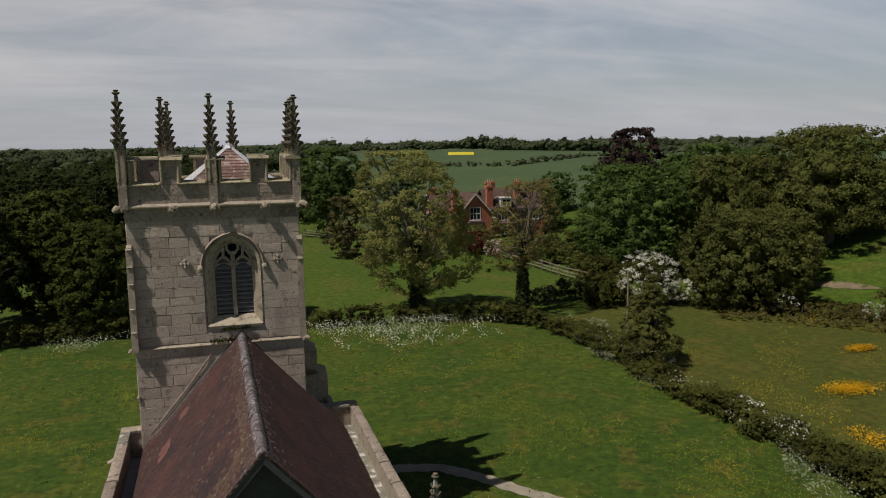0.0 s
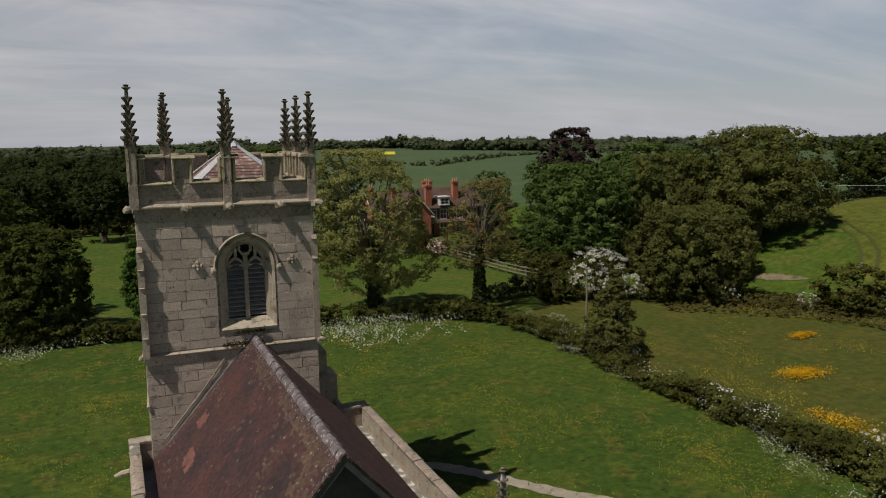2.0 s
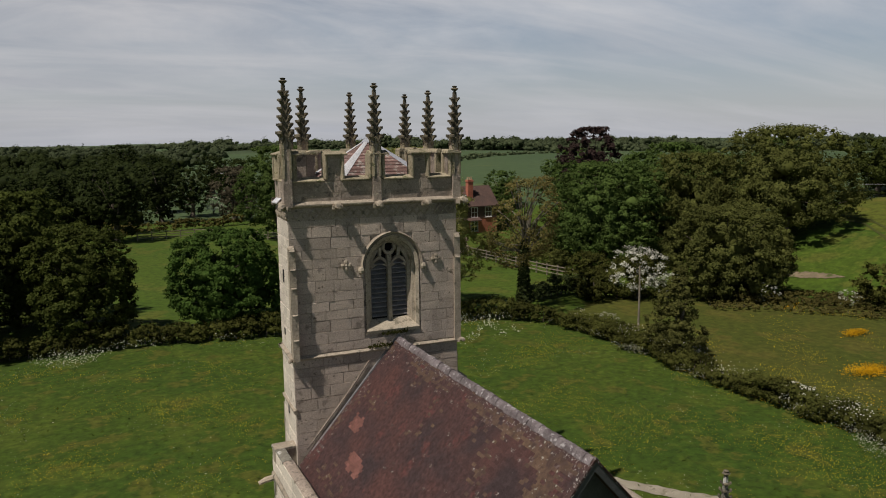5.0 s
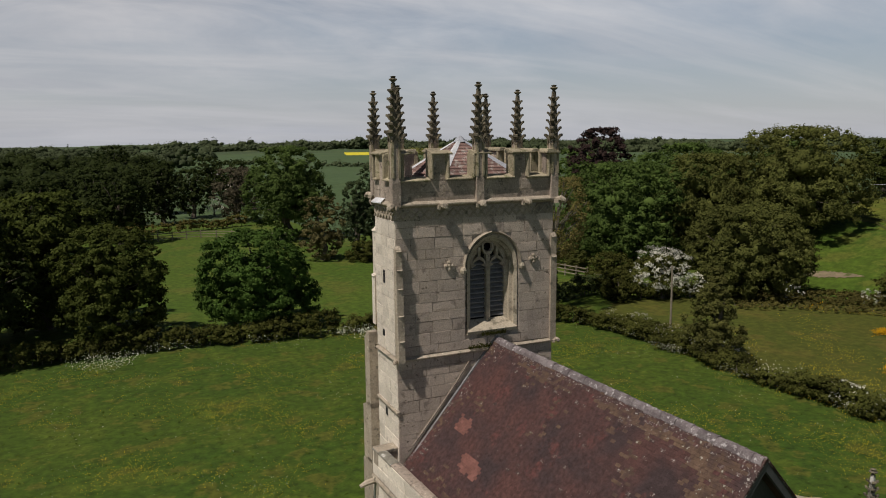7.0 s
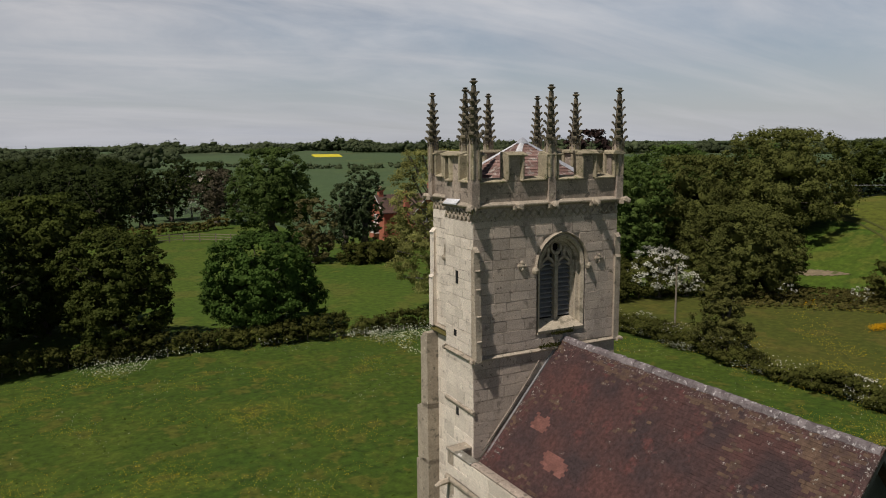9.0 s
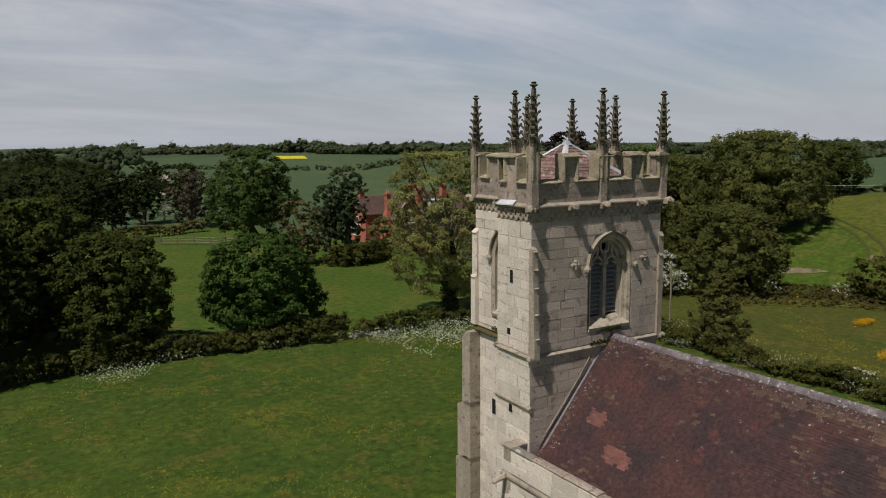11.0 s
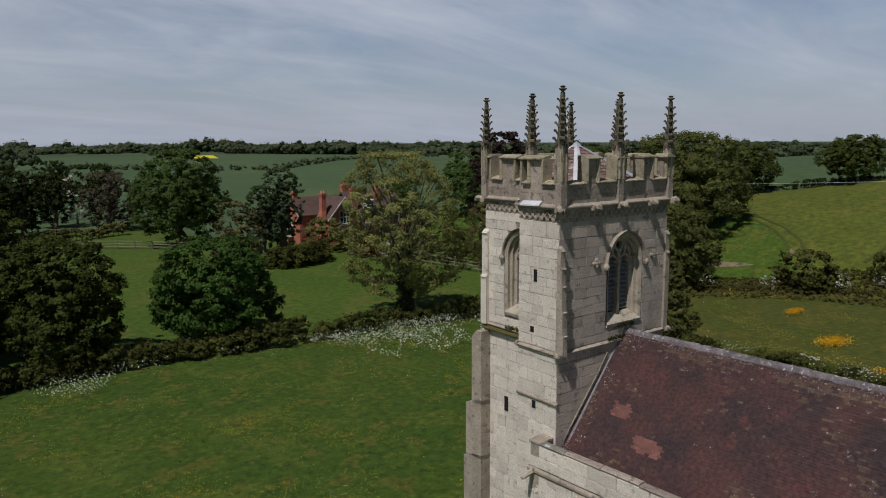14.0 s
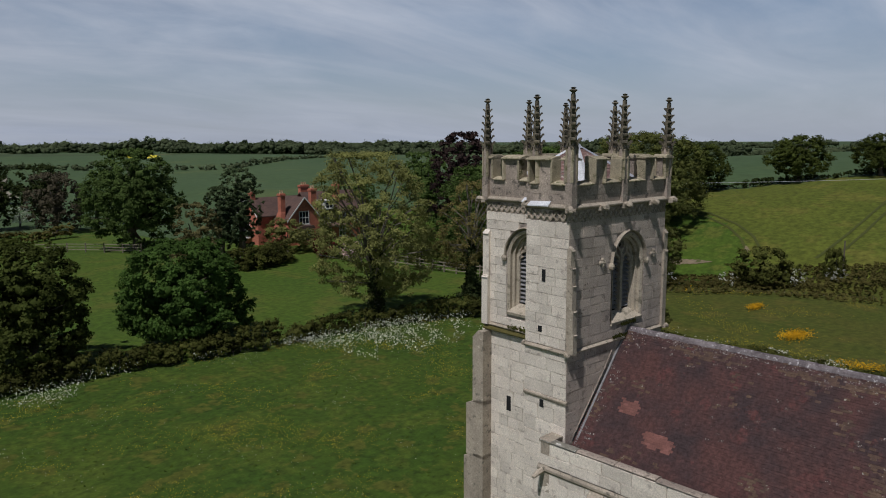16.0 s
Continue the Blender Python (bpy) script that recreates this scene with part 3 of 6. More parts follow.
def arch_hole(c, w, sill, spring, R):
    def at(z):
        if z < sill or z > spring + math.sqrt(max(0, R * R - (R - w) ** 2)) - 0.03:
            return None
        if z <= spring:
            return (c - w, c + w)
        half = math.sqrt(max(0, R * R - (z - spring) ** 2)) - (R - w)
        return (c - max(half, 0.05), c + max(half, 0.05))
    return at


WC, WW, WS, WP, WR = 0.50, 0.88, 8.42, 10.42, 0.98
LC = V1 - 2.66
MBACK = 0.03
front = part("front_wall", pierced(Geo(), T0 + 0.02, U1 - 0.02, 0, TOP, WC, WW, WS, WP, WR, MBACK, 0.7), MORTAR, tower, "coursed grey limestone wall", FRONT)
left = part("side_wall", pierced(Geo(), 0.02, V1 - TV + 0.5, 0, TOP, LC, WW, WS, WP, WR, MBACK, 0.7), MORTAR, tower, "sunlit coursed limestone wall", LEFT)
turret = part("stair_turret", Geo().box(T0 + MBACK, U0 + 0.3, 0.05, TV - MBACK, 0, TOP), MORTAR, tower, "square stair turret with slit openings")
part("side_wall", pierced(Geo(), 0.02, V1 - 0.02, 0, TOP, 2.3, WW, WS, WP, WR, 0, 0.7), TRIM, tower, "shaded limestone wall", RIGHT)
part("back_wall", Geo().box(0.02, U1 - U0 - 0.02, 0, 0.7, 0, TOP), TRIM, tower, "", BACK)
turret_face = part("turret_wall", Geo().box(0.02, TV - 0.05, MBACK, 0.2, 0, TOP), MORTAR, tower, "turret wall of large blocks, sunlight in their colour", TURRET_SIDE)
part("turret_wall", Geo().box(0.0, U0 - T0 - 0.03, MBACK, 0.2, 0, TOP), MORTAR, tower, "", TURRET_BACK)
# floor and added inner block, coloured black for the unlit belfry
part("belfry_floor", Geo().box(U0 + 0.6, U1 - 0.6, 0.6, V1 - 0.6, 7.9, 8.1), UNLIT_BLACK, tower)
part("belfry_back", Geo().box(U0 + 0.72, U1 - 0.72, 1.4, V1 - 1.4, 8.1, 12.0), UNLIT_BLACK, tower, "belfry interior block coloured as deep shade")
hole_f, hole_l = arch_hole(WC, WW + 0.06, WS - 0.06, WP, WR + 0.06), arch_hole(LC, WW + 0.06, WS - 0.06, WP, WR + 0.06)
ashlar(front, T0 + 0.01, U1 - 0.01, SILL + 0.08, BAND, 1, hole_f)
ashlar(front, T0 + 0.01, U1 + 0.01, 4.0, SILL - 0.05, 2)
# courses on the sun-facing walls use the stone coloured as sunlit
ashlar(left, 0.01, V1 - TV - 0.02, SILL + 0.08, BAND, 3, hole_l, long=(0.35, 0.7), material=SUNLIT_STONE)
ashlar(left, 0.01, V1 - TV - 0.02, 0.3, SILL - 0.05, 4, low=0.34, high=0.5, long=(0.4, 0.8), material=SUNLIT_STONE)
ashlar(turret_face, 0.01, TV - 0.01, SILL + 0.08, BAND, 5, long=(0.4, 0.7), material=SUNLIT_STONE)
ashlar(turret_face, 0.01, TV - 0.01, 0.3, SILL - 0.05, 6, low=0.34, high=0.5, long=(0.45, 0.8), material=SUNLIT_STONE)


def belfry_window(parent, m, c):
    """A two-light window with tracery, louvres, splayed surround and hood mould."""
    win = new("belfry_window")
    win.parent, win.matrix_basis = parent, m
    tagged(win, "pointed two-light belfry window with slatted louvres")
    outer, inner = arch(c, WW, WP, WR), arch(c, 0.60, WP - 0.02, 0.72)
    g = Geo()
    o = [(c - WW, WS)] + outer + [(c + WW, WS)]
    i = [(c - 0.60, WS + 0.27)] + inner + [(c + 0.60, WS + 0.27)]
    m1, m2 = [[(a[0] * (1 - f) + b[0] * f, a[1] * (1 - f) + b[1] * f) for a, b in zip(o, i)] for f in (0.34, 0.66)]
    n = len(o)
    steps = ((o, -0.005), (m1, 0.04), (m1, 0.15), (m2, 0.18), (m2, 0.28), (i, 0.33), (i, 0.55))
    g.add([(x, y, z) for ring, y in steps for x, z in ring], [(q * n + k, q * n + k + 1, (q + 1) * n + k + 1, (q + 1) * n + k) for q in range(len(steps) - 1) for k in range(n - 1)])
    part("surround", g, CREAM, win, "splayed dressed-stone window surround")
    part("sill", Geo().add([(c - WW, -0.03, WS - 0.10), (c + WW, -0.03, WS - 0.10), (c + WW, -0.05, WS), (c - WW, -0.05, WS), (c - 0.6, 0.36, WS + 0.28), (c + 0.6, 0.36, WS + 0.28), (c - WW, 0.36, WS - 0.1), (c + WW, 0.36, WS - 0.1)], [(0, 1, 2, 3), (3, 2, 5, 4), (0, 3, 4, 6), (1, 7, 5, 2)]), CREAM, win, "pale sloping stone sill")
    # mullion and tracery, the openings left between solid pieces
    t = Geo()
    t.prism([(c - 0.06, WS + 0.2), (c + 0.06, WS + 0.2), (c + 0.06, WP + 0.42), (c - 0.06, WP + 0.42)], 0.26, 0.44)
    for s in (-1, 1):
        cx = c + s * 0.31
        head = arch(cx, 0.25, WP - 0.12, 0.32, 6)
        for (a, za), (b, zb) in zip(head, head[1:]):
            t.prism([(a, za), (b, zb), (b, zb + 0.09), (a, za + 0.09)], 0.28, 0.42)
        for k in (-1, 1):
            t.prism([(cx + k * 0.25, WP - 0.08), (cx + k * 0.10, WP + 0.0), (cx + k * 0.25, WP + 0.08)], 0.3, 0.4)
        t.prism([(cx - 0.035, WP + 0.2), (cx + 0.035, WP + 0.2), (cx + 0.06, WP + 0.56), (cx - 0.03, WP + 0.56)], 0.28, 0.42)
        t.prism([(c + s * 0.60, WP - 0.1), (c + s * 0.52, WP + 0.22), (c + s * 0.34, WP + 0.5), (c + s * 0.5, WP + 0.46), (c + s * 0.62, WP + 0.2)], 0.28, 0.42)
        eye = [(c + s * 0.03, WP + 0.36), (c + s * 0.15, WP + 0.50), (c + s * 0.14, WP + 0.66), (c + s * 0.03, WP + 0.76)]
        for (a, za), (b, zb) in zip(eye, eye[1:]):
            t.prism([(a, za), (b, zb), (b + s * 0.07, zb + 0.01), (a + s * 0.07, za - 0.03)], 0.28, 0.42)
    part("tracery", t, TRIM, win, "carved stone tracery and mullion", bevel=0.012)
    for s in (-1, 1):
        for k in range(12):
            z = WS + 0.33 + k * 0.152
            w0, w1 = (c + 0.065, c + 0.59) if s > 0 else (c - 0.59, c - 0.065)
            part("louvre", Geo().add([(w0, 0.36, z), (w1, 0.36, z), (w1, 0.56, z + 0.13), (w0, 0.56, z + 0.13), (w0, 0.36, z + 0.03), (w1, 0.36, z + 0.03), (w1, 0.56, z + 0.16), (w0, 0.56, z + 0.16)], [(0, 1, 5, 4), (4, 5, 6, 7), (0, 3, 2, 1), (0, 4, 7, 3), (1, 2, 6, 5)]), SLATE, win)
    # black panel closes the window; its colour is the shade within
    part("opening", Geo().box(c - 0.62, c + 0.62, 0.6, 0.64, WS + 0.2, WP + 1.0), UNLIT_BLACK, win, "panel coloured as the unlit belfry behind the louvres")
    hood = arch(c, WW + 0.06, WP, WR + 0.06, 12)
    hood = [(hood[0][0] - 0.02, WP - 0.02)] + hood + [(hood[-1][0] + 0.02, WP - 0.02)]
    h = Geo()
    rings = []
    for k, (x, z) in enumerate(hood):
        d = Vector((x - c, 0, z - WP + 0.25)).normalized()
        rings.append([Vector((x, 0.03, z)), Vector((x, -0.07, z)) + d * 0.015, Vector((x, -0.10, z)) + d * 0.05, Vector((x, 0.03, z)) + d * 0.095])
    part("hood_mould", h.loft(rings), TRIM, win, "projecting pale hood mould")
    for s in (-1, 1):
        x = c + s * (WW + 0.13)
        part("label_stop", Geo().square(x, -0.05, [(0.03, WP - 0.17), (0.085, WP - 0.13), (0.10, WP - 0.05), (0.07, WP + 0.03), (0.03, WP + 0.05)], 7), CREAM, win, "worn carved label stop")
    return win


belfry_window(tower, FRONT, WC)
belfry_window(tower, LEFT, LC)
belfry_window(tower, RIGHT, 2.3)


def course(name, m, x0, x1, z, out, high, material, label=""):
    """A projecting string course along one face."""
    g = Geo().add([(x, y, zz) for x in (x0, x1) for y, zz in ((0.05, z - high), (-out * 0.55, z - high * 0.75), (-out, z - high * 0.3), (-out, z), (0.05, z + out * 0.9))],
                  [(0, 1, 6, 5), (1, 2, 7, 6), (2, 3, 8, 7), (3, 4, 9, 8), (0, 4, 3, 2, 1), (5, 6, 7, 8, 9)])
    return part(name, g, material, tower, label, m)


RUNS = ((FRONT, T0, U1), (TURRET_SIDE, 0.0, TV), (TURRET_BACK, 0.0, U0 - T0), (LEFT, 0.0, V1 - TV), (RIGHT, 0.0, V1), (BACK, 0.0, U1 - U0))
for k, (m, a, b) in enumerate(RUNS):
    course("string_course", m, a - (0.1 if k in (0, 1) else 0.0), b + 0.1, SILL, 0.085, 0.08, TRIM, "weathered projecting string course")
    course("string_course", m, a - (0.12 if k in (0, 1) else 0.0), b + 0.12, TOP + 0.03, 0.13, 0.12, TRIM, "mossy string course under the parapet")
course("string_course", TURRET_SIDE, 0.0, TV + 0.04, 6.2, 0.06, 0.14, TRIM)
course("string_course", LEFT, 0.0, V1 - TV - 0.1, 7.66, 0.16, 0.1, MOSS, "mossy ledge")

# frieze of small pierced saltires under the upper string course
fz = Geo()
for a in (38, 142):
    d = Vector((math.cos(radians(a)), 0, math.sin(radians(a))))
    q = Vector((-d.z, 0, d.x)) * 0.022
    pts = [d * 0.17 + q, d * -0.17 + q, d * -0.17 - q, d * 0.17 - q]
    fz.add([(p.x, y, p.z) for y in (-0.035, 0.06) for p in pts], [(0, 1, 2, 3), (0, 4, 5, 1), (1, 5, 6, 2), (2, 6, 7, 3), (3, 7, 4, 0)])
fz.square(0, -0.02, [(0.045, -0.03), (0.045, 0.03)], 6)
FRIEZE = fz.mesh("frieze_panel", TRIM)
for m, a, b in RUNS:
    n = round((b - a) / 0.27)
    bed = part("frieze", Geo().box(a + 0.01, b - 0.01, 0.02, 0.1, BAND, TOP - 0.1), STONE, tower, "carved frieze of small crossed panels", m)
    for k in range(n):
        part("frieze_panel", FRIEZE, TRIM, bed, m=pose(a + (k + 0.5) * (b - a) / n, 0.02, (BAND + TOP - 0.1) / 2 - 0.01) @ Matrix.Diagonal(((b - a) / n / 0.27, 1, 1.35, 1)))

# parapet: crenels are (from, to); the rest stands up as merlons
P0, P1 = 13.13, 13.86


def slab(x0, x1, z, rise, front=-0.11, back=0.37, chip=0.0):
    """A coping stone: a thin drip edge in front and a top that slopes up towards the roof."""
    pts = [(x, y, zz) for x in (x0, x1) for y, zz in ((front, z), (front - 0.005, z + 0.045), (0.17, z + rise), (back - 0.03, z + rise), (back, z + rise * 0.5), (back, z))]
    return Geo().add(pts, [(0, 1, 7, 6), (1, 2, 8, 7), (2, 3, 9, 8), (3, 4, 10, 9), (4, 5, 11, 10), (5, 0, 6, 11), (0, 5, 4, 3, 2, 1), (6, 7, 8, 9, 10, 11)])


def parapet(m, x0, x1, crenels, label=""):
    wall = part("parapet", Geo().box(x0, x1, 0.0, 0.30, TOP, P0), SOOTY, tower, label or "low parapet wall of grey stone", m)
    cuts = sorted(crenels)
    r = random.Random(int(x1 * 37))
    for a, b in cuts:
        part("coping", slab(a - 0.02, b + 0.02, P0 - 0.02, 0.13), COPING, wall, "worn sloping coping stone", m=pose(0, r.uniform(-0.01, 0.01), r.uniform(-0.01, 0.01), 0, r.uniform(-0.5, 0.5), 0), bevel=0.012)
    edge = [x0] + [x for c in cuts for x in c] + [x1]
    for a, b in zip(edge[::2], edge[1::2]):
        if b - a < 0.05:
            continue
        part("merlon", Geo().box(a + 0.02, b - 0.02, 0.01, 0.29, P0, P1), SOOTY, wall, bevel=0.01)
        for x, s in ([(a, 1)] if a > x0 else []) + ([(b, -1)] if b < x1 else []):
            part("moulding", Geo().add([(x + s * u, y, z) for z in (P0 + 0.03, P1 + 0.03) for u, y in ((-0.03, 0.35), (-0.03, -0.07), (0.0, -0.09), (0.035, -0.085), (0.06, -0.05), (0.09, 0.02), (0.09, 0.35))], [(k, k + 1, k + 8, k + 7) for k in range(6)] + [(6, 0, 7, 13)] + [(0, 6, 5, 4, 3, 2, 1), (7, 8, 9, 10, 11, 12, 13)]), COPING, wall, "raised edge moulding", bevel=0.008)
        part("coping", slab(a - 0.07, b + 0.07, P1, 0.13, r.uniform(-0.125, -0.11)), COPING, wall, m=pose(0, 0, r.uniform(-0.01, 0.01), 0, r.uniform(-0.5, 0.5), 0), bevel=0.012)
    ashlar(wall, x0, x1, TOP + 0.06, P0 - 0.04, int(x1 * 100) + 7, low=0.27, high=0.34, long=(0.5, 1.1), depth=0.05, face=-0.008, material=SOOTY)


parapet(FRONT, T0, U1, [(-2.44, -1.52), (-0.98, -0.16), (0.28, 1.20), (1.74, 2.47)])
parapet(TURRET_SIDE, 0.0, TV, [(0.14, 0.44), (1.08, 1.62)])
parapet(TURRET_BACK, 0.05, U0 - T0 - 0.3, [])
parapet(LEFT, 0.0, V1 - TV, [(0.34, 0.85), (1.60, 2.10)])
parapet(RIGHT, 0.0, V1, [(0.34, 0.85), (1.5, 1.98), (2.55, 3.05), (3.75, 4.3)])
parapet(BACK, 0.0, U1 - U0, [(0.34, 0.85), (1.45, 1.85), (2.45, 2.9), (3.5, 4.0)])

# pinnacles
cr = Geo()
cr.loft([[(x, w * a, z + h * b) for a, b in ((-1, -1), (1, -1), (1, 1), (-1, 1))] for x, w, z, h in ((-0.05, 0.05, -0.10, 0.05), (0.0, 0.052, -0.065, 0.05), (0.03, 0.058, -0.01, 0.058), (0.065, 0.074, 0.03, 0.044), (0.10, 0.08, 0.04, 0.036), (0.118, 0.055, 0.03, 0.028))])
CROCKET = cr.mesh("crocket", DARKSTONE)
SPIRE_H = 1.66


def pinnacle(parent, x, y, tip, foot, size=1.0, spire=SPIRE_H, material=None):
    z0 = tip - spire * size
    w = 0.124 * size
    c = 0.115 * size
    low = foot + (0.75 if size == 1.0 else 0.2)
    g = Geo().square(x, y, [(w * 1.08, foot), (w * 1.08, low), (w, low + 0.1 * size), (w, z0 - 0.10 * size), (w * 1.15, z0 - 0.05 * size), (w * 1.15, z0), (c, z0 + 0.02)])
    pin = part("pinnacle", g, material or SOOTY, parent, "tall crocketed stone pinnacle", bevel=0.01)
    part("spire", Geo().square(x, y, [(c, z0 + 0.01), (c * 0.9, z0 + 0.06), (c * 0.42, tip - 0.18 * size)]), material or DARKSTONE, pin, "dark tapering spire")
    for k in range(4):
        a = radians(90 * k)
        at = pose(x + w * math.sin(a), y - w * math.cos(a), 0, 0, 0, math.degrees(a))
        part("gablet", Geo().prism([(-w * 1.05, z0 - 0.16 * size), (-w * 0.6, z0 - 0.16 * size), (0, z0 + 0.04 * size), (w * 0.6, z0 - 0.16 * size), (w * 1.05, z0 - 0.16 * size), (0, z0 + 0.2 * size)], -0.04, 0.03), DARKSTONE, pin, m=at)
        for s in (-1, 1):
            part("shaft_rib", Geo().box(s * w * 0.78 - 0.028 * size, s * w * 0.78 + 0.028 * size, -0.025, 0.02, low + 0.1, z0 - 0.12 * size), material or COPING, pin, m=at)
    n = 6
    for i in range(n):
        f = (i + 0.15) / n
        z = z0 + 0.06 * size + f * (spire - 0.26) * size
        rad = (c * (1 - f) + c * 0.45 * f) * 1.36
        s = ((1.12 if i == 0 else 1.0) - 0.32 * f) * size
        for k in range(4):
            a = 45 + 90 * k
            part("crocket", CROCKET, DARKSTONE, pin, m=pose(x + rad * math.cos(radians(a)), y + rad * math.sin(radians(a)), z, 0, 0, a) @ Matrix.Scale(s, 4))
    part("finial", Geo().square(x, y, [(0.035 * size, tip - 0.22 * size), (0.045 * size, tip - 0.15 * size), (0.12 * size, tip - 0.085 * size), (0.10 * size, tip - 0.06 * size), (0.05 * size, tip - 0.05 * size), (0.08 * size, tip), (0.02, tip + 0.015)], 8), DARKSTONE, pin, "dark flared finial")
    return pin


for x, y, tip in ((-2.66, -0.02, 16.05), (0.04, 0.02, 15.96), (2.67, 0.02, 15.93), (-1.66, 2.28, 15.98), (-1.68, 4.58, 15.95), (0.60, 4.66, 15.98), (2.68, 4.59, 15.94), (2.67, 2.26, 15.93)):
    pinnacle(tower, x, y, tip, TOP - 0.05)


def gargoyle(m):
    g = Geo()
    r = random.Random(int(m.translation.x * 50))
    g.loft([[(w * math.cos(a) + r.uniform(-0.02, 0.02), y, z + w * math.sin(a) + r.uniform(-0.02, 0.02)) for a in [k * math.tau / 7 for k in range(7)]] for y, w, z in ((0.05, 0.10, 0.0), (-0.12, 0.12, 0.0), (-0.2, 0.085, 0.02), (-0.27, 0.11, 0.03), (-0.36, 0.09, 0.0), (-0.40, 0.05, -0.02))])
    g.box(-0.16, -0.09, -0.2, -0.05, -0.1, 0.02).box(0.09, 0.16, -0.2, -0.05, -0.1, 0.02)
    part("gargoyle", g, TRIM, tower, "worn carved stone waterspout", m)


for x in (-1.22, 0.04, 1.62):
    gargoyle(FRONT @ pose(x, 0, TOP - 0.04))
for x, y, a in ((T0, 0, -45), (U1, 0, 45), (U0, V1, -135), (U1, V1, 135)):
    gargoyle(pose(x, y, TOP - 0.03, 0, 0, a))
gargoyle(pose(U1, 0, SILL, 0, 0, 45) @ Matrix.Scale(0.7, 4))
gargoyle(pose(T0, 0, SILL - 0.02, 0, 0, -45) @ Matrix.Scale(0.6, 4))

# small carved crosses on the belfry wall
for x, z in ((-0.98, 10.55), (1.95, 10.56)):
    g = Geo()
    for dx, dz in ((0, 0), (0.1, 0), (-0.1, 0), (0, 0.1), (0, -0.1)):
        g.square(x + dx, -0.02, [(0.045, z + dz - 0.05), (0.06, z + dz), (0.045, z + dz + 0.05)], 6)
    part("cross_boss", g, TRIM, tower, "small carved stone cross boss", FRONT)

# thin corner buttresses with sloping set-offs
def corner_strip(m, x0, x1, marks, out, material=None):
    g = Geo()
    for (z0, z1), o in zip(marks, out):
        g.prism([(x0, z0), (x1, z0), (x1, z1), (x0, z1)], -o, 0.03)
        g.add([(x0, -o - 0.05, z1 - 0.05), (x1, -o - 0.05, z1 - 0.05), (x1, 0.0, z1 + 0.10), (x0, 0.0, z1 + 0.10), (x0, 0.0, z1 - 0.05), (x1, 0.0, z1 - 0.05)], [(0, 1, 2, 3), (0, 4, 5, 1), (0, 3, 4), (1, 5, 2)])
    part("corner_buttress", g, material or TRIM, tower, "slim stepped corner buttress", m, bevel=0.015)


corner_strip(FRONT, T0 - 0.03, T0 + 0.14, [(SILL, 8.5), (8.5, 9.25), (9.25, 10.05), (10.05, 10.6), (10.6, 11.15)], (0.27, 0.24, 0.20, 0.17, 0.13))
corner_strip(FRONT, U1 - 0.10, U1 + 0.08, [(SILL, 10.6), (10.6, 11.25)], (0.10, 0.07))
# left-hand buttresses share the colour with sunlight mixed in
corner_strip(LEFT, -0.06, 0.22, [(SILL, 9.6), (9.6, 11.2)], (0.16, 0.10), SUNLIT_STONE)
corner_strip(LEFT, -0.1, 0.26, [(0, 3.6), (3.6, 5.6), (5.6, 7.5)], (0.24, 0.17, 0.10), SUNLIT_STONE)
for z0, z1, a, b in ((0, 4.9, 0, 1.05), (4.9, 6.1, 0, 0.85), (6.1, 7.0, 0, 0.5)):
    part("stepped_buttress", Geo().prism([(U1 - 0.1, z0), (U1 + b, z0), (U1 + b, z1), (U1 - 0.1, z1 + 0.35)], 1.1, 2.0), TRIM, tower, "stepped stone buttress", bevel=0.01)

for z0, z1, b in ((0, 2.6, 0.75), (2.6, 4.75, 0.62), (4.75, 7.4, 0.27)):
    part("stepped_buttress", Geo().add([(x, y, z) for x in (-0.4, 0.6) for y, z in ((0.3, z0), (-b, z0), (-b, z1 - 0.12), (0.0, z1 + 0.16), (0.3, z1 + 0.16))], [(0, 1, 6, 5), (1, 2, 7, 6), (2, 3, 8, 7), (3, 4, 9, 8), (4, 9, 5, 0), (4, 3, 2, 1, 0), (5, 6, 7, 8, 9)]), TRIM, tower, "stepped stone buttress", BACK @ pose(4.2, 0, 0), bevel=0.01)

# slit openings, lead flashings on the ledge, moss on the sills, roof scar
# near-black plates on the wall face; the slits' shade is in their colour
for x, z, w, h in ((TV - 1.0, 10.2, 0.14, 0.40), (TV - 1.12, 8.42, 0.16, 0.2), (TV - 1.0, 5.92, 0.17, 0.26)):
    part("slit_opening", Geo().box(x - w / 2, x + w / 2, -0.013, 0.04, z - h / 2, z + h / 2), UNLIT_BLACK, tower, "slit opening, a plate coloured as shade", TURRET_SIDE)
part("slit_opening", Geo().box(1.1, 1.3, -0.013, 0.04, 4.72, 5.27), UNLIT_BLACK, tower, "", LEFT)
for m, a, b, t in ((TURRET_SIDE, TV - 1.35, TV - 0.6, -2.0), (TURRET_SIDE, 0.05, 0.5, 2.0), (LEFT, 1.75, 2.3, 1.5), (LEFT, 2.36, 2.75, -1.5)):
    part("lead_flashing", Geo().add([(a, -0.155, 12.455), (b, -0.155, 12.465), (b, 0.0, 12.60), (a, 0.0, 12.58), (a, -0.16, 12.42), (b, -0.16, 12.43)], [(0, 1, 2, 3), (4, 5, 1, 0)]), FLASH, tower, "bright sheet-lead flashing", m @ pose(0, 0, 0, 0, t * 0.3, 0))
rng = np.random.default_rng(5)
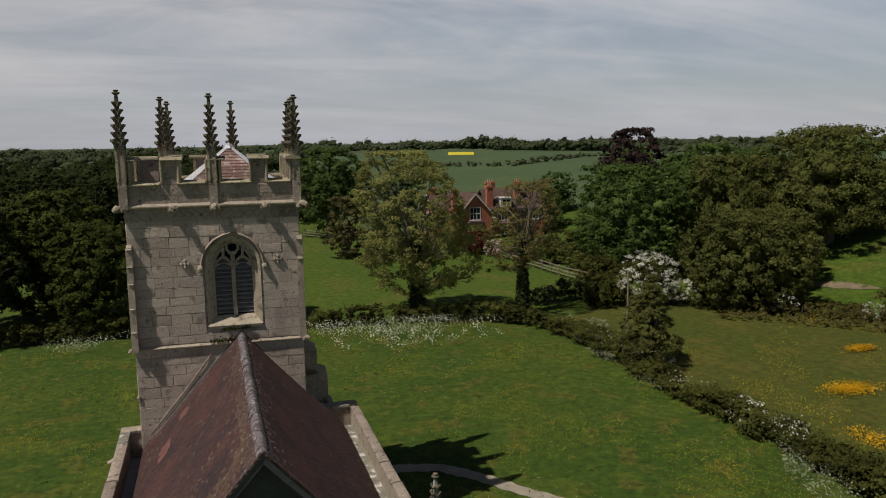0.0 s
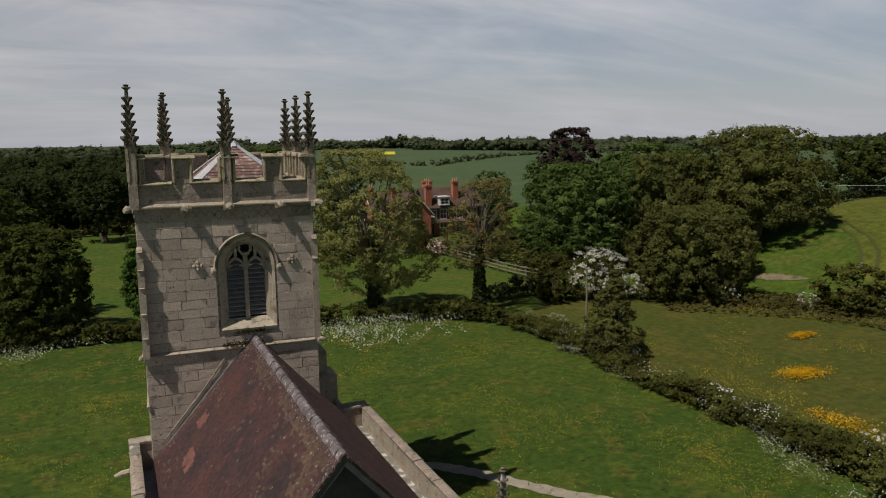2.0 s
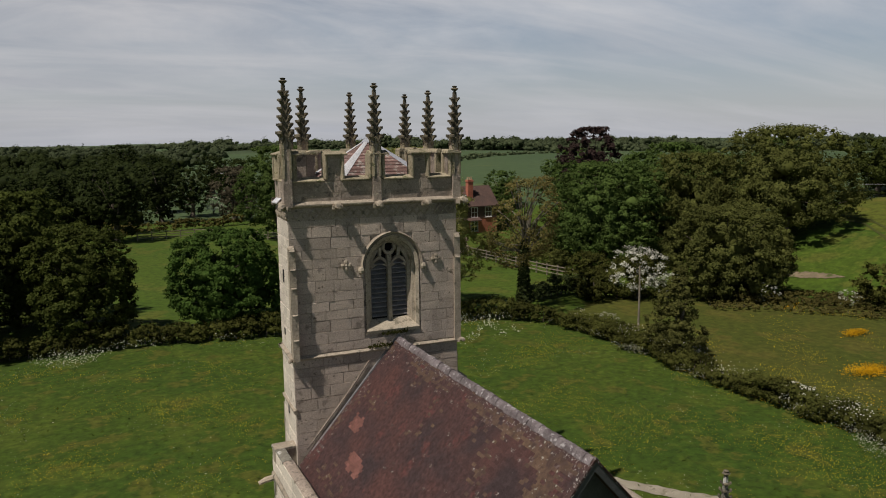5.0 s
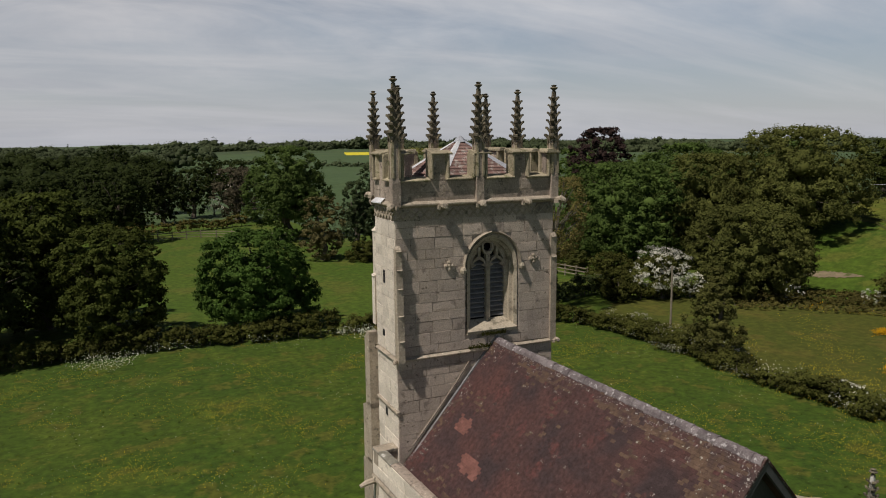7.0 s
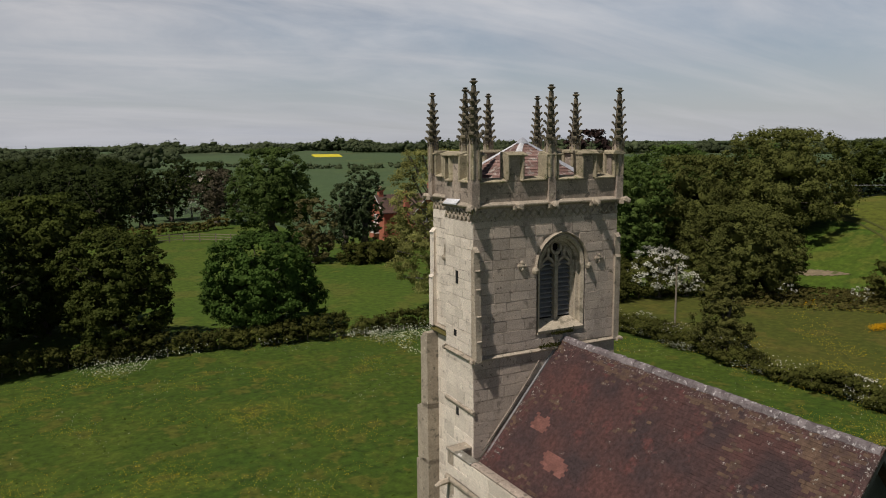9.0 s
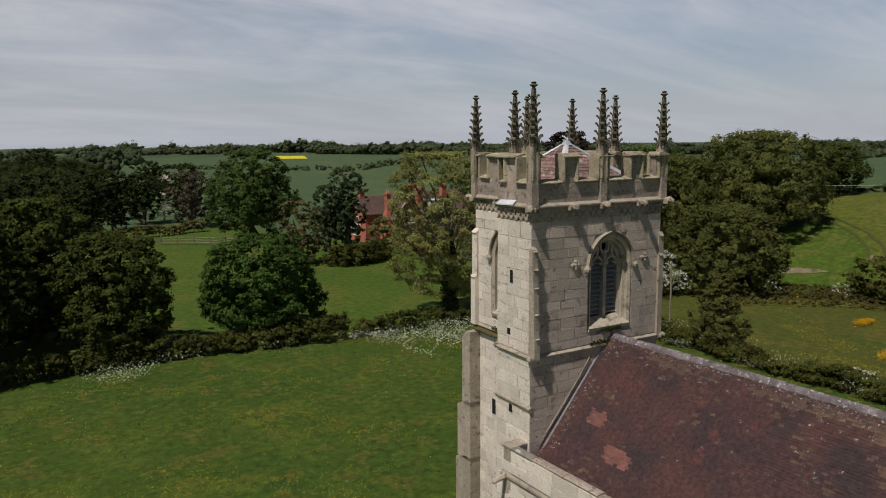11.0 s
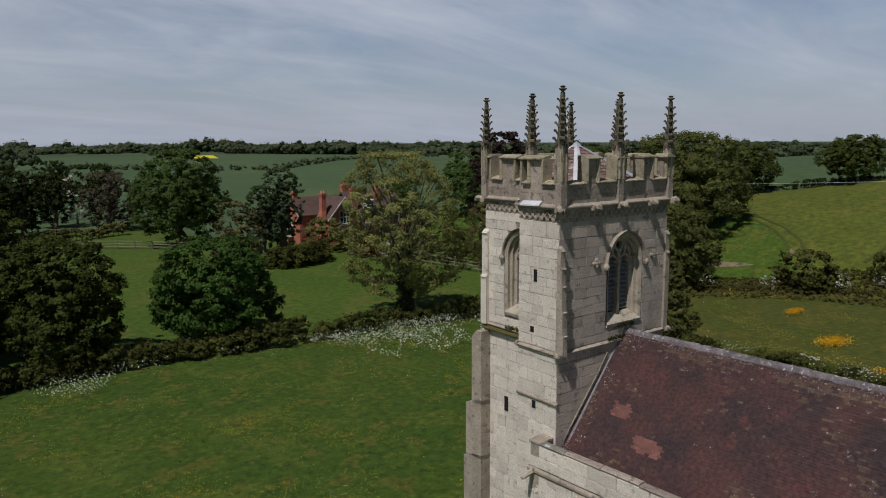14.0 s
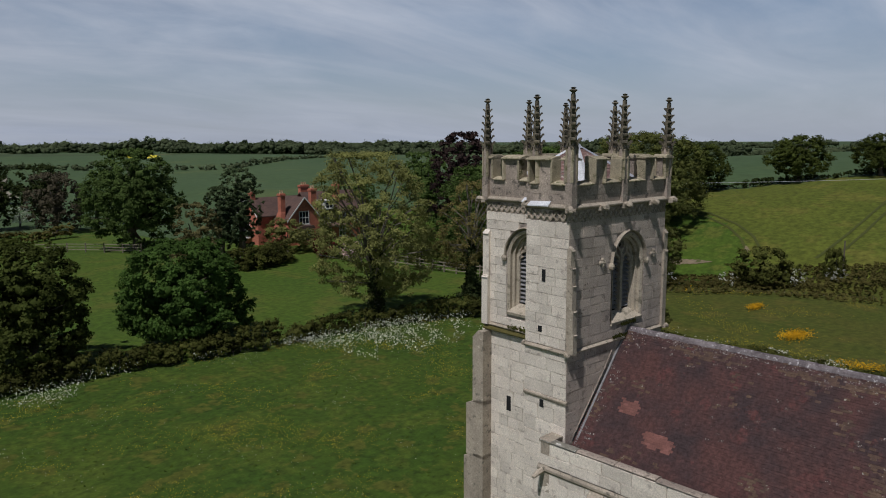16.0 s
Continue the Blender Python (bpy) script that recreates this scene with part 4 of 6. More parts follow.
for m, a, b, z in ((FRONT, 0.1, 0.95, WS - 0.14), (LEFT, LC - 0.8, LC + 0.6, 7.85), (FRONT, -0.35, 0.9, 7.9)):
    c = np.stack([rng.uniform(a, b, 200), rng.uniform(-0.13, -0.02, 200), z + np.abs(rng.normal(0, 0.05, 200))], 1)
    part("moss_tuft", quads("moss_tuft", cards(c, 0.075, rng, 0.4), HEDGELEAF), HEDGELEAF, tower, "weeds rooted in the ledge", m, kind="stuff")
g = Geo()
g.tube([(-2.36, -0.04, 4.95), (-1.85, -0.05, 5.58), (-1.18, -0.04, 6.38), (-0.75, -0.05, 6.93), (-0.33, -0.04, 7.50)], [0.018, 0.03, 0.022, 0.032, 0.018], 5)
part("roof_scar", g, SOOTY, tower, "raking drip mould of an older roof", FRONT)

# pyramid roof behind the parapet
A = Vector((0.52, 2.3, 14.32))
B = [Vector((-1.15, 0.6, 13.0)), Vector((2.2, 0.6, 13.0)), Vector((2.2, 4.0, 13.0)), Vector((-1.15, 4.0, 13.0))]
cap = part("tower_roof", Geo().add([A - Vector((0, 0, 0.06))] + [b - Vector((0, 0, 0.06)) for b in B], [(0, 1, 2), (0, 2, 3), (0, 3, 4), (0, 4, 1), (4, 3, 2, 1)]), ROOFRED, tower, "low pyramid roof with lead hips")
part("gutter", Geo().box(U0 + 0.25, U1 - 0.25, 0.25, V1 - 0.25, 12.7, 12.9).box(T0 + 0.25, U0 + 0.3, 0.25, TV - 0.25, 12.7, 12.88), LEAD, tower, "lead gutter behind the parapet")
for k in range(4):
    p, q = B[k], B[(k + 1) % 4]
    mid = (p + q) / 2
    rows = 13
    for i in range(rows):
        f0, f1 = i / rows, min((i + 1.25) / rows, 1.0)
        a, b, c, d = A.lerp(p, f0), A.lerp(q, f0), A.lerp(q, f1), A.lerp(p, f1)
        up = Vector((0, 0, 0.03))
        part("tile_course", Geo().add([a, b, c + up, d + up, c, d], [(0, 1, 2, 3), (3, 2, 4, 5)]), ROOFRED, cap)
    e = B[k]
    o, up = B[(k + 3) % 4], Vector((0, 0, 0.045))
    part("lead_hip", Geo().add([A + up, A.lerp(e, 1.0) + up] + [A.lerp(e, 0.02).lerp(x, 0.03) + up * 0.8 for x in (q, o)] + [e.lerp(x, 0.09) + up * 0.8 for x in (q, o)], [(0, 1, 4, 2), (0, 3, 5, 1)]), FLASH if k in (0, 3) else LEAD, cap, "pale sheet-lead hip covering")
part("roof_cap", Geo().square(A.x, A.y, [(0.2, 14.22), (0.12, 14.33), (0.02, 14.42)], 6), LEAD, cap)


# ---- church nave ----
nave = thing("church_nave", pose(0, 0, 0), "church nave with steep red clay-tile roof and stone parapets", "church")
RX, RZ, EZ, HALF, Y0, Y1 = 0.72, 8.12, 4.45, 3.30, 14.5, 24.46
TAN = (RZ - EZ) / HALF


def tile_mesh(material):
    r = random.Random(3)
    g = Geo()
    w, l, t = 0.0735, 0.155, 0.011
    g.add([(x, y, z) for z in (0, t) for x, y in ((-w, 0), (w, 0), (w, -l), (-w, -l))], [(0, 1, 2, 3), (4, 7, 6, 5), (2, 6, 7, 3), (1, 5, 6, 2), (0, 3, 7, 4)])
    return g.mesh("roof_tile", material)


def slope_frame(s):
    """x along the ridge towards the east gable for the south side, y up the slope, z out of it."""
    d = Vector((-s, 0, TAN)).normalized()
    along = Vector((0, -1, 0)) if s < 0 else Vector((0, 1, 0))
    out = along.cross(d)
    m = Matrix.Identity(4)
    for k, v in enumerate((along, d, out)):
        m[0][k], m[1][k], m[2][k] = v
    m.translation = (RX + s * HALF, Y1 if s < 0 else Y0, EZ)
    return m


SLOPE = math.hypot(HALF, RZ - EZ)
TILE_JOBS = []
for s, label in ((-1, "weathered red clay-tile roof slope with two repaired patches"), (1, "shaded clay-tile roof slope")):
    m = slope_frame(s)
    bed = part("roof_slope", Geo().box(0, Y1 - Y0, -0.02, SLOPE, -0.14, -0.012), TILE_MIX, nave, label, m)
    TILE_JOBS.append((bed, s))


def lay_tiles():
    one = {k: tile_mesh(k) for k in (TILE, TILE_OCHRE, TILE_NEW, TILE_PALE)}
    for bed, s in TILE_JOBS:
        r = random.Random(11 + s)
        rest = {TILE_MIX: Geo(), TILE_OCHRE: Geo(), TILE_NEW: Geo(), TILE_PALE: Geo()}
        rows, wide = 56, 0.150
        for j in range(rows):
            y = 0.18 + j * (SLOPE - 0.16) / rows
            n = int((Y1 - Y0) / wide)
            for i in range(n + 1):
                x = i * wide + (wide / 2 if j % 2 else 0)
                if x > Y1 - Y0 - 0.04:
                    continue
                kind = TILE
                if s < 0:
                    wob = r.uniform(-0.06, 0.06)
                    for cx, cy, a, b, sk in ((1.28, 2.22, 0.34, 0.24, 0.1), (2.62, 1.42, 0.48, 0.22, -0.35)):
                        if abs(x - cx - sk * (y - cy)) < a + wob and abs(y - cy - wob) < b:
                            kind = TILE_NEW
                    moss = noise.noise((x * 0.8, y * 0.8, 2.0))
                    if kind is TILE and (moss + 0.42 * max(0, min(1, (x - 5.8) / 3.2)) * max(0, min(1, (y - 1.4) / 1.6)) + (0.5 if y > SLOPE - 0.45 else 0) + (0.3 if x < 0.7 else 0) + r.uniform(-0.34, 0.34)) > 0.60:
                        kind = TILE_OCHRE
                if kind is not TILE_NEW and r.random() < (0.22 if s < 0 and x < 0.45 else 0.75 if y > SLOPE - 0.17 else 0.35 if y > SLOPE - 0.32 else 0.10 if y > SLOPE - 0.6 else 0.012):
                    kind = TILE_PALE
                lift, tip = r.uniform(0, 0.006), r.uniform(-1.2, 1.2)
                m = pose(x, y, 0.004 + lift, -4.5 + r.uniform(-0.8, 0.8), r.uniform(-0.8, 0.8), tip)
                if s < 0 and ((6.3 < x < 8.9 and 3.3 < y < 4.75) or kind is TILE_NEW):
                    ob = new("roof_tile", one[kind])
                    ob.parent, ob.matrix_basis = bed, m
                else:
                    src = one[TILE]
                    rest[TILE_MIX if kind is TILE else kind].add([m @ v.co for v in src.vertices], [tuple(p.vertices) for p in src.polygons])
        for material, g in rest.items():
            if g.v:
                part("tile_field", g, material, bed, "overlapping clay tiles", kind="stuff")


n = 44
step = (Y1 - Y0 + 0.02) / n
prof = [(-0.135, -0.17), (-0.095, -0.095), (-0.03, -0.035), (0.03, -0.035), (0.095, -0.095), (0.135, -0.17)]
g = Geo()
for k in range(len(prof) - 1):
    (a, za), (b, zb) = prof[k], prof[k + 1]
    g.prism([(a, za), (b, zb), (b, zb + 0.03), (a, za + 0.03)], 0, step + 0.03)
for k in range(len(prof) - 1):
    (a, za), (b, zb) = prof[k], prof[k + 1]
    g.prism([(a * 1.03, za + 0.02), (b * 1.03, zb + 0.02), (b * 1.03, zb + 0.036), (a * 1.03, za + 0.036)], -0.008, 0.022)
RIDGE_TILE = g.mesh("ridge_tile", RIDGE)
r = random.Random(9)
ridge = part("ridge", Geo().prism([(RX - 0.1, RZ - 0.15), (RX + 0.1, RZ - 0.15), (RX, RZ)], Y0, Y1), MORTAR, nave, "ridge of grey half-round tiles")
for k in range(n):
    part("ridge_tile", RIDGE_TILE, RIDGE, ridge, m=pose(RX + r.uniform(-0.012, 0.012), Y0 + k * step, RZ + 0.045 + r.uniform(-0.008, 0.01), r.uniform(-0.6, 0.6) - 0.8, 0, r.uniform(-0.8, 0.8)))

# gable end, recessed and dark, with verge boards
part("gable_wall", Geo().prism([(RX - HALF + 0.1, 0), (RX + HALF - 0.1, 0), (RX + HALF - 0.1, EZ), (RX, RZ - 0.12), (RX - HALF + 0.1, EZ)], Y0 + 0.35, Y0 + 0.6), GABLE, nave, "dark boarded gable end")
for s in (-1, 1):
    part("verge_board", Geo().prism([(RX, RZ - 0.02), (RX + s * HALF, EZ - 0.02), (RX + s * HALF, EZ - 0.24), (RX, RZ - 0.24)], Y0 - 0.03, Y0 + 0.05), GABLE, nave, "dark verge board")
    part("verge_tile", Geo().prism([(RX, RZ + 0.05), (RX + s * HALF, EZ + 0.05), (RX + s * HALF, EZ - 0.02), (RX, RZ - 0.02)], Y0 - 0.05, Y0 + 0.10), TILE_PALE, nave, "lichen-crusted verge")
part("lead_apron", Geo().prism([(RX, RZ - 0.05), (RX - HALF, EZ - 0.05), (RX - HALF, EZ + 0.03), (RX, RZ + 0.12)], Y1 - 0.05, Y1 + 0.02), SLATE, nave, "grey mortar flashing against the tower")
part("lead_apron", Geo().prism([(RX, RZ - 0.05), (RX + HALF, EZ - 0.05), (RX + HALF, EZ + 0.03), (RX, RZ + 0.12)], Y1 - 0.05, Y1 + 0.02), SLATE, nave)

# side walls and parapets
for s, x0, x1, name in ((-1, -3.24, -3.0, "sunlit"), (1, 4.36, 4.58, "shaded")):
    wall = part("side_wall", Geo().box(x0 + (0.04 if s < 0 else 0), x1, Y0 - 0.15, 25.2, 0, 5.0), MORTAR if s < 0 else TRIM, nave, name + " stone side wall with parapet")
    out = x0 if s < 0 else x1
    for k in range(8):
        a = Y0 - 0.2 + k * 1.35
        b = min(a + 1.33, 25.25)
        part("coping", Geo().prism([(x0 - 0.04, 5.0), (x1 + 0.04, 5.0), (x1 + 0.04, 5.035), ((x0 + x1) / 2 + 0.07, 5.055), ((x0 + x1) / 2 - 0.07, 5.055), (x0 - 0.04, 5.035)], a, b), SOOTY if k != 7 or s > 0 else LICHEN, wall, "mossy parapet coping stone", m=pose(0, 0, r.uniform(-0.01, 0.01), 0, r.uniform(-0.5, 0.5), 0), bevel=0.015)
    part("string_course", Geo().prism([(out, 3.98), (out + s * 0.055, 4.05), (out + s * 0.055, 4.12), (out, 4.2)], Y0 - 0.15, 25.2), TRIM, wall)
    part("gutter", Geo().box(min(RX + s * (HALF - 0.25), x1 if s < 0 else x0), max(RX + s * (HALF - 0.25), x1 if s < 0 else x0), Y0, 24.9, EZ - (0.42 if s < 0 else 0.24), EZ - (0.34 if s < 0 else 0.16)), LICHEN if s > 0 else LEAD, nave, "parapet gutter with pale patches of lichen")
    part("west_wall", Geo().box(min(x0, s * 2.6), max(x1, s * 2.6), 24.75, 25.1, 0, 4.98), TRIM, nave, "short stone wall closing the aisle")
    part("coping", Geo().box(min(x0, s * 2.6) - 0.02, max(x1, s * 2.6) + 0.02, 24.70, 25.16, 4.98, 5.07), TRIM, wall, bevel=0.01)
    if s < 0:
        face = part("south_face", Geo().box(0, 25.2 - Y0 + 0.15, 0.035, 0.06, 0, 5.0), MORTAR, wall, m=pose(x0, 25.2, 0, 0, 0, -90))
        # south face of the nave, its sunlight also put into the stone colour
        ashlar(face, 0.0, 25.2 - Y0 + 0.1, 4.22, 4.98, 21, low=0.34, high=0.42, long=(0.7, 1.5), material=SUNLIT_STONE)
        ashlar(face, 0.0, 25.2 - Y0 + 0.1, 1.2, 3.98, 22, low=0.36, high=0.48, long=(0.6, 1.2), material=SUNLIT_STONE)
        part("aisle_buttress", Geo().prism([(0, 0), (0.62, 0), (0.62, 3.4), (0, 4.0)], 0, 0.5), TRIM, wall, "", pose(x0 + 0.02, 23.2, 0, 0, 0, 180), bevel=0.01)
        part("spout", Geo().tube([(0.1, 0, 4.05), (-0.3, 0, 4.02), (-0.5, 0, 3.95)], [0.1, 0.09, 0.06], 7), TRIM, wall, "stone rainwater spout", pose(x0, 25.0, 0))
pinnacle(nave, 4.44, 14.62, 7.02, 5.05, 0.72, material=LICHEN)


# ---- trees ----
def icosphere(level):
    bm = bmesh.new()
    bmesh.ops.create_icosphere(bm, subdivisions=level, radius=1.0)
    v = np.array([p.co[:] for p in bm.verts])
    f = np.array([[p.index for p in q.verts] for q in bm.faces])
    bm.free()
    return v, f


BALLS = {k: icosphere(k) for k in (1, 2)}


def unit(a):
    return a / np.maximum(np.linalg.norm(a, axis=1, keepdims=True), 1e-6)


def lumps(name, c, rad, rng, material, level=2, squash=0.75, rough=0.16):
    """The close inner foliage of leaf clumps: uneven rounded bodies in one mesh."""
    v, f = BALLS[level]
    n, m = len(c), len(v)
    r = rad[:, None, None] * (1 + rough * rng.normal(size=(n, m, 1)))
    p = c[:, None, :] + v[None] * r * np.array([1, 1, squash])
    faces = (f[None] + (np.arange(n) * m)[:, None, None]).reshape(-1, 3)
    me = bpy.data.meshes.new(name)
    me.vertices.add(n * m)
    me.vertices.foreach_set("co", p.astype(np.float32).ravel())
    me.loops.add(3 * len(faces))
    me.loops.foreach_set("vertex_index", faces.astype(np.int32).ravel())
    me.polygons.add(len(faces))
    me.polygons.foreach_set("loop_start", np.arange(0, 3 * len(faces), 3, dtype=np.int32))
    me.materials.append(material)
    me.update(calc_edges=True)
    return me


def clumps(c, rad, out, rng, leaves, sprays=9, squash=0.8, reach=0.52, weight=None):
    """Leaves in sprays on the outer side of each clump: where they are and the way they face."""
    n = len(c)
    w = rad ** 2 if weight is None else rad ** 2 * weight
    own = rng.choice(n, leaves, p=w / w.sum())
    s = unit(rng.normal(size=(n, sprays, 3)).reshape(-1, 3) * 0.95 + np.repeat(out, sprays, 0) * 0.75 + np.array([0, 0, 0.3]))
    far = np.repeat(rad, sprays) * rng.uniform(0.62, 1.15, n * sprays)
    at = np.repeat(c, sprays, 0) + s * far[:, None] * np.array([1, 1, squash])
    k = own * sprays + rng.integers(0, sprays, leaves)
    j = unit(rng.normal(size=(leaves, 3)))
    p = at[k] + j * (rad[own] * reach * (0.2 + 0.9 * rng.random(leaves)))[:, None] * np.array([1, 1, 0.6])
    face = 0.38 * s[k] + 0.6 * out[own] + 0.35 * j + 0.45 * rng.normal(size=(leaves, 3)) + np.array([0, 0, 0.2])
    return p, unit(face)


def crown_puffs(rng, seed, H, W, clear, puffs, puff, shape, lean):
    """Leaf clumps on a lobed crown: centres, radii, outward directions and how densely each is leaved."""
    base = H * clear
    mid = {"dome": 0.40, "oval": 0.5, "cone": 0.28}[shape]
    cz = base + mid * (H - base)
    k = np.arange(puffs) + 0.5
    z = 1 - 2 * k / puffs
    a = k * 2.399963 + rng.normal(size=puffs) * 0.25
    u = np.stack([np.sqrt(1 - z * z) * np.cos(a), np.sqrt(1 - z * z) * np.sin(a), z], 1)
    lobe = np.array([0.95 + 0.26 * noise.noise(Vector(q) * 1.5 + Vector((seed, 0, 0))) + 0.16 * noise.noise(Vector(q) * 3.6 + Vector((0, seed, 0))) for q in u])
    inner = (rng.random(puffs) < 0.2) & (z < 0.6)
    lobe = np.where(z > 0.6, np.maximum(lobe, 0.93), lobe)
    q = np.where(inner, rng.uniform(0.3, 0.7, puffs), rng.uniform(0.86, 1.0, puffs)) * lobe
    rad = W * puff * rng.uniform(0.55, 1.3, puffs)
    side_r = np.ones(puffs)
    if shape == "cone":
        side_r = np.clip(0.95 - 0.85 * np.maximum(z, 0), 0.1, 1)
    full = {"dome": 2.5, "oval": 2.2, "cone": 2.0}[shape]
    box = (np.hypot(u[:, 0], u[:, 1]) ** full + np.abs(z) ** full) ** (-1 / full)
    p = u * (q * box)[:, None] * np.stack([W / 2 * side_r, W / 2 * side_r, np.where(z > 0, H - cz, cz - base)], 1)
    p[:, 0] += lean * z
    wide = np.percentile(np.hypot(p[:, 0], p[:, 1]) + rad * 0.9, 93)
    p[:, :2] *= (W / 2) / wide
    top = np.percentile(p[:, 2] + rad * 0.7, 96)
    p[:, 2] *= np.where(p[:, 2] > 0, (H - cz) / top, 1.0)
    p[:, 2] = np.minimum(p[:, 2], H - cz - 0.6 * rad)
    p[:, 2] = np.maximum(p[:, 2] + cz, base + 0.35 * rad)
    return p, rad, u, np.where(inner, 0.6, 1.0)


def tree_meshes(name, seed, H, W, leaf, leaves, size, clear=0.16, trunk=0.045, puffs=90, puff=0.085, bare=0.0, ivy=False, shape="oval", lean=0.0, core=0.55, limbs=12, level=2, slim=0.72, reach=0.52):
    """A trunk with tapering limbs, and a lobed crown of leaf clumps round the limbs' ends."""
    rng, r = np.random.default_rng(seed), random.Random(seed)
    c, rad, u, dense = crown_puffs(rng, seed * 1.37, H, W, clear, puffs, puff, shape, lean)
    base, tr = H * clear, H * trunk
    fork = base + 0.12 * (H - base)
    bend = [(r.uniform(-1, 1) * tr, r.uniform(-1, 1) * tr) for _ in range(3)]
    g = Geo()
    g.tube([(0, 0, -0.3), (0, 0, 0.25), (bend[0][0], bend[0][1], fork * 0.6 + 0.2), (bend[1][0], bend[1][1], fork + 0.4), (bend[2][0] * 2, bend[2][1] * 2, base + 0.7 * (H - base))], [tr * 1.7, tr * 1.15, tr * 0.95, tr * 0.85, tr * 0.15], 9)
    pick = rng.permutation(puffs)[:46 if bare else limbs]
    for k in pick:
        x, y, z = c[k]
        z0 = min(r.uniform(fork * 0.8, fork + 0.3 * (H - base)), max(fork * 0.6, z - 0.3))
        mid = (x * 0.42 + r.uniform(-0.3, 0.3), y * 0.42 + r.uniform(-0.3, 0.3), z0 * 0.35 + z * 0.65)
        w = tr * r.uniform(0.15, 0.30)
        g.tube([(bend[1][0], bend[1][1], z0), mid, (x, y, z)], [w, w * 0.6, w * 0.18], 5)
        if bare:
            for _ in range(3):
                e = (x + r.uniform(-1, 1) * rad[k], y + r.uniform(-1, 1) * rad[k], z + r.uniform(-0.4, 1) * rad[k])
                g.tube([mid, (x * 0.7 + e[0] * 0.3, y * 0.7 + e[1] * 0.3, z * 0.5 + e[2] * 0.5), e], [w * 0.4, w * 0.25, 0.01], 4)
    tm = g.mesh(name + "_trunk", ASHBARK if bare else BARK)
    size_c = rad * core * np.where(dense < 1, 0.6, 1.0)
    if core:
        # the shaded heart of the crown behind the outer clumps
        k = slice(None, None, 5)
        heart = c.mean(0) + (c[k] - c.mean(0)) * rng.uniform(0.3, 0.68, (len(c[k]), 1))
        wide = np.full(len(heart), W * 0.10)
        c, u, rad, dense = np.concatenate([c, heart]), np.concatenate([u, u[k]]), np.concatenate([rad, wide]), np.concatenate([dense, np.full(len(heart), 0.45)])
        size_c = np.concatenate([size_c, wide * 0.8])
    pts, face = clumps(c, rad, u, rng, leaves, weight=dense, reach=reach)
    pts[:, 2] = np.maximum(pts[:, 2], base * 0.5)
    cm = quads(name + "_crown", cards(pts, size, rng, 0.1, face=face, slim=slim), leaf)
    km = lumps(name + "_inner_crown", c, size_c, rng, leaf, level) if core else None
    im = None
    if ivy:
        m = 3600
        t = rng.random(m)
        a = rng.random(m) * math.tau
        ir = tr * (1.0 + 1.0 * rng.random(m) ** 2) * (1.2 - 0.75 * t)
        im = quads(name + "_ivy", cards(np.stack([ir * np.cos(a), ir * np.sin(a), t * H * 0.55], 1), 0.24, rng, 0.1), IVY)
    return tm, cm, im, km


def tree(kind, x, y, label, turn=0.0, scale=1.0, tall=1.0, category="tree", group="", name="tree", sink=0.0):
    tm, cm, im, km = kind
    t = thing(name, pose(x, y, ground_z(x, y) - sink, 0, 0, turn) @ Matrix.Diagonal((scale, scale, scale * tall, 1)), label, category, group)
    part("trunk", tm, None, t)
    part("crown", cm, None, t)
    if km:
        part("inner_crown", km, None, t)
    if im:
        part("ivy", im, None, t, "dark ivy climbing the trunk")
    return t


ASH = tree_meshes("ash", 35, 13.5, 9.8, OLIVELEAF, 42000, 0.155, clear=0.08, lean=-1.0, trunk=0.028, puffs=640, puff=0.036, bare=1.0, ivy=True, shape="oval", core=0.0, reach=0.95)
ASH_B = tree_meshes("ash_b", 34, 11.1, 6.2, ASHGOLDLEAF, 9000, 0.15, clear=0.30, trunk=0.028, puffs=240, puff=0.05, bare=1.0, ivy=True, shape="oval", lean=0.9, core=0.0, reach=0.95)
SYCAMORE = tree_meshes("sycamore", 3, 12.6, 13.6, OAKLEAF, 28000, 0.26, clear=0.03, puffs=340, puff=0.052, shape="dome", level=1)
SYCAMORE_B = tree_meshes("sycamore_b", 53, 12.3, 13.0, OAKLEAF, 28000, 0.26, clear=0.03, puffs=340, puff=0.052, shape="dome", level=1)
OLIVE_OAK = tree_meshes("olive_oak", 44, 8.3, 8.0, OLDOAKLEAF, 26000, 0.20, clear=0.04, puffs=280, puff=0.056, shape="dome", level=1)
ROUND = tree_meshes("chestnut", 5, 7.5, 8.8, CHESTNUTLEAF, 32000, 0.21, clear=0.07, puffs=300, puff=0.056, shape="dome", level=1)
BRONZE = tree_meshes("bronze_oak", 6, 8.0, 11.0, BRONZELEAF, 28000, 0.22, clear=0.02, puffs=330, puff=0.055, shape="dome", level=1)
TALL_OLIVE = tree_meshes("tall_oak", 7, 12.0, 15.4, BRONZELEAF, 34000, 0.24, clear=0.08, puffs=360, puff=0.048, shape="dome", level=1, reach=0.75)
COPPER = tree_meshes("copper_beech", 8, 14.9, 9.4, COPPERLEAF, 16000, 0.30, clear=0.06, puffs=240, puff=0.06, core=0.6, level=1)
LIME = tree_meshes("lime", 9, 13.4, 13.0, LIMELEAF, 24000, 0.28, clear=0.04, puffs=340, puff=0.052, level=1)
BIRCH = tree_meshes("garden_birch", 10, 11.0, 6.0, CONIFER, 12000, 0.22, clear=0.02, puffs=200, puff=0.06, level=1)
SHRUB = tree_meshes("shrub", 11, 5.0, 5.2, BRONZELEAF, 4200, 0.22, clear=0.02, puffs=44, puff=0.12, limbs=0, level=1)
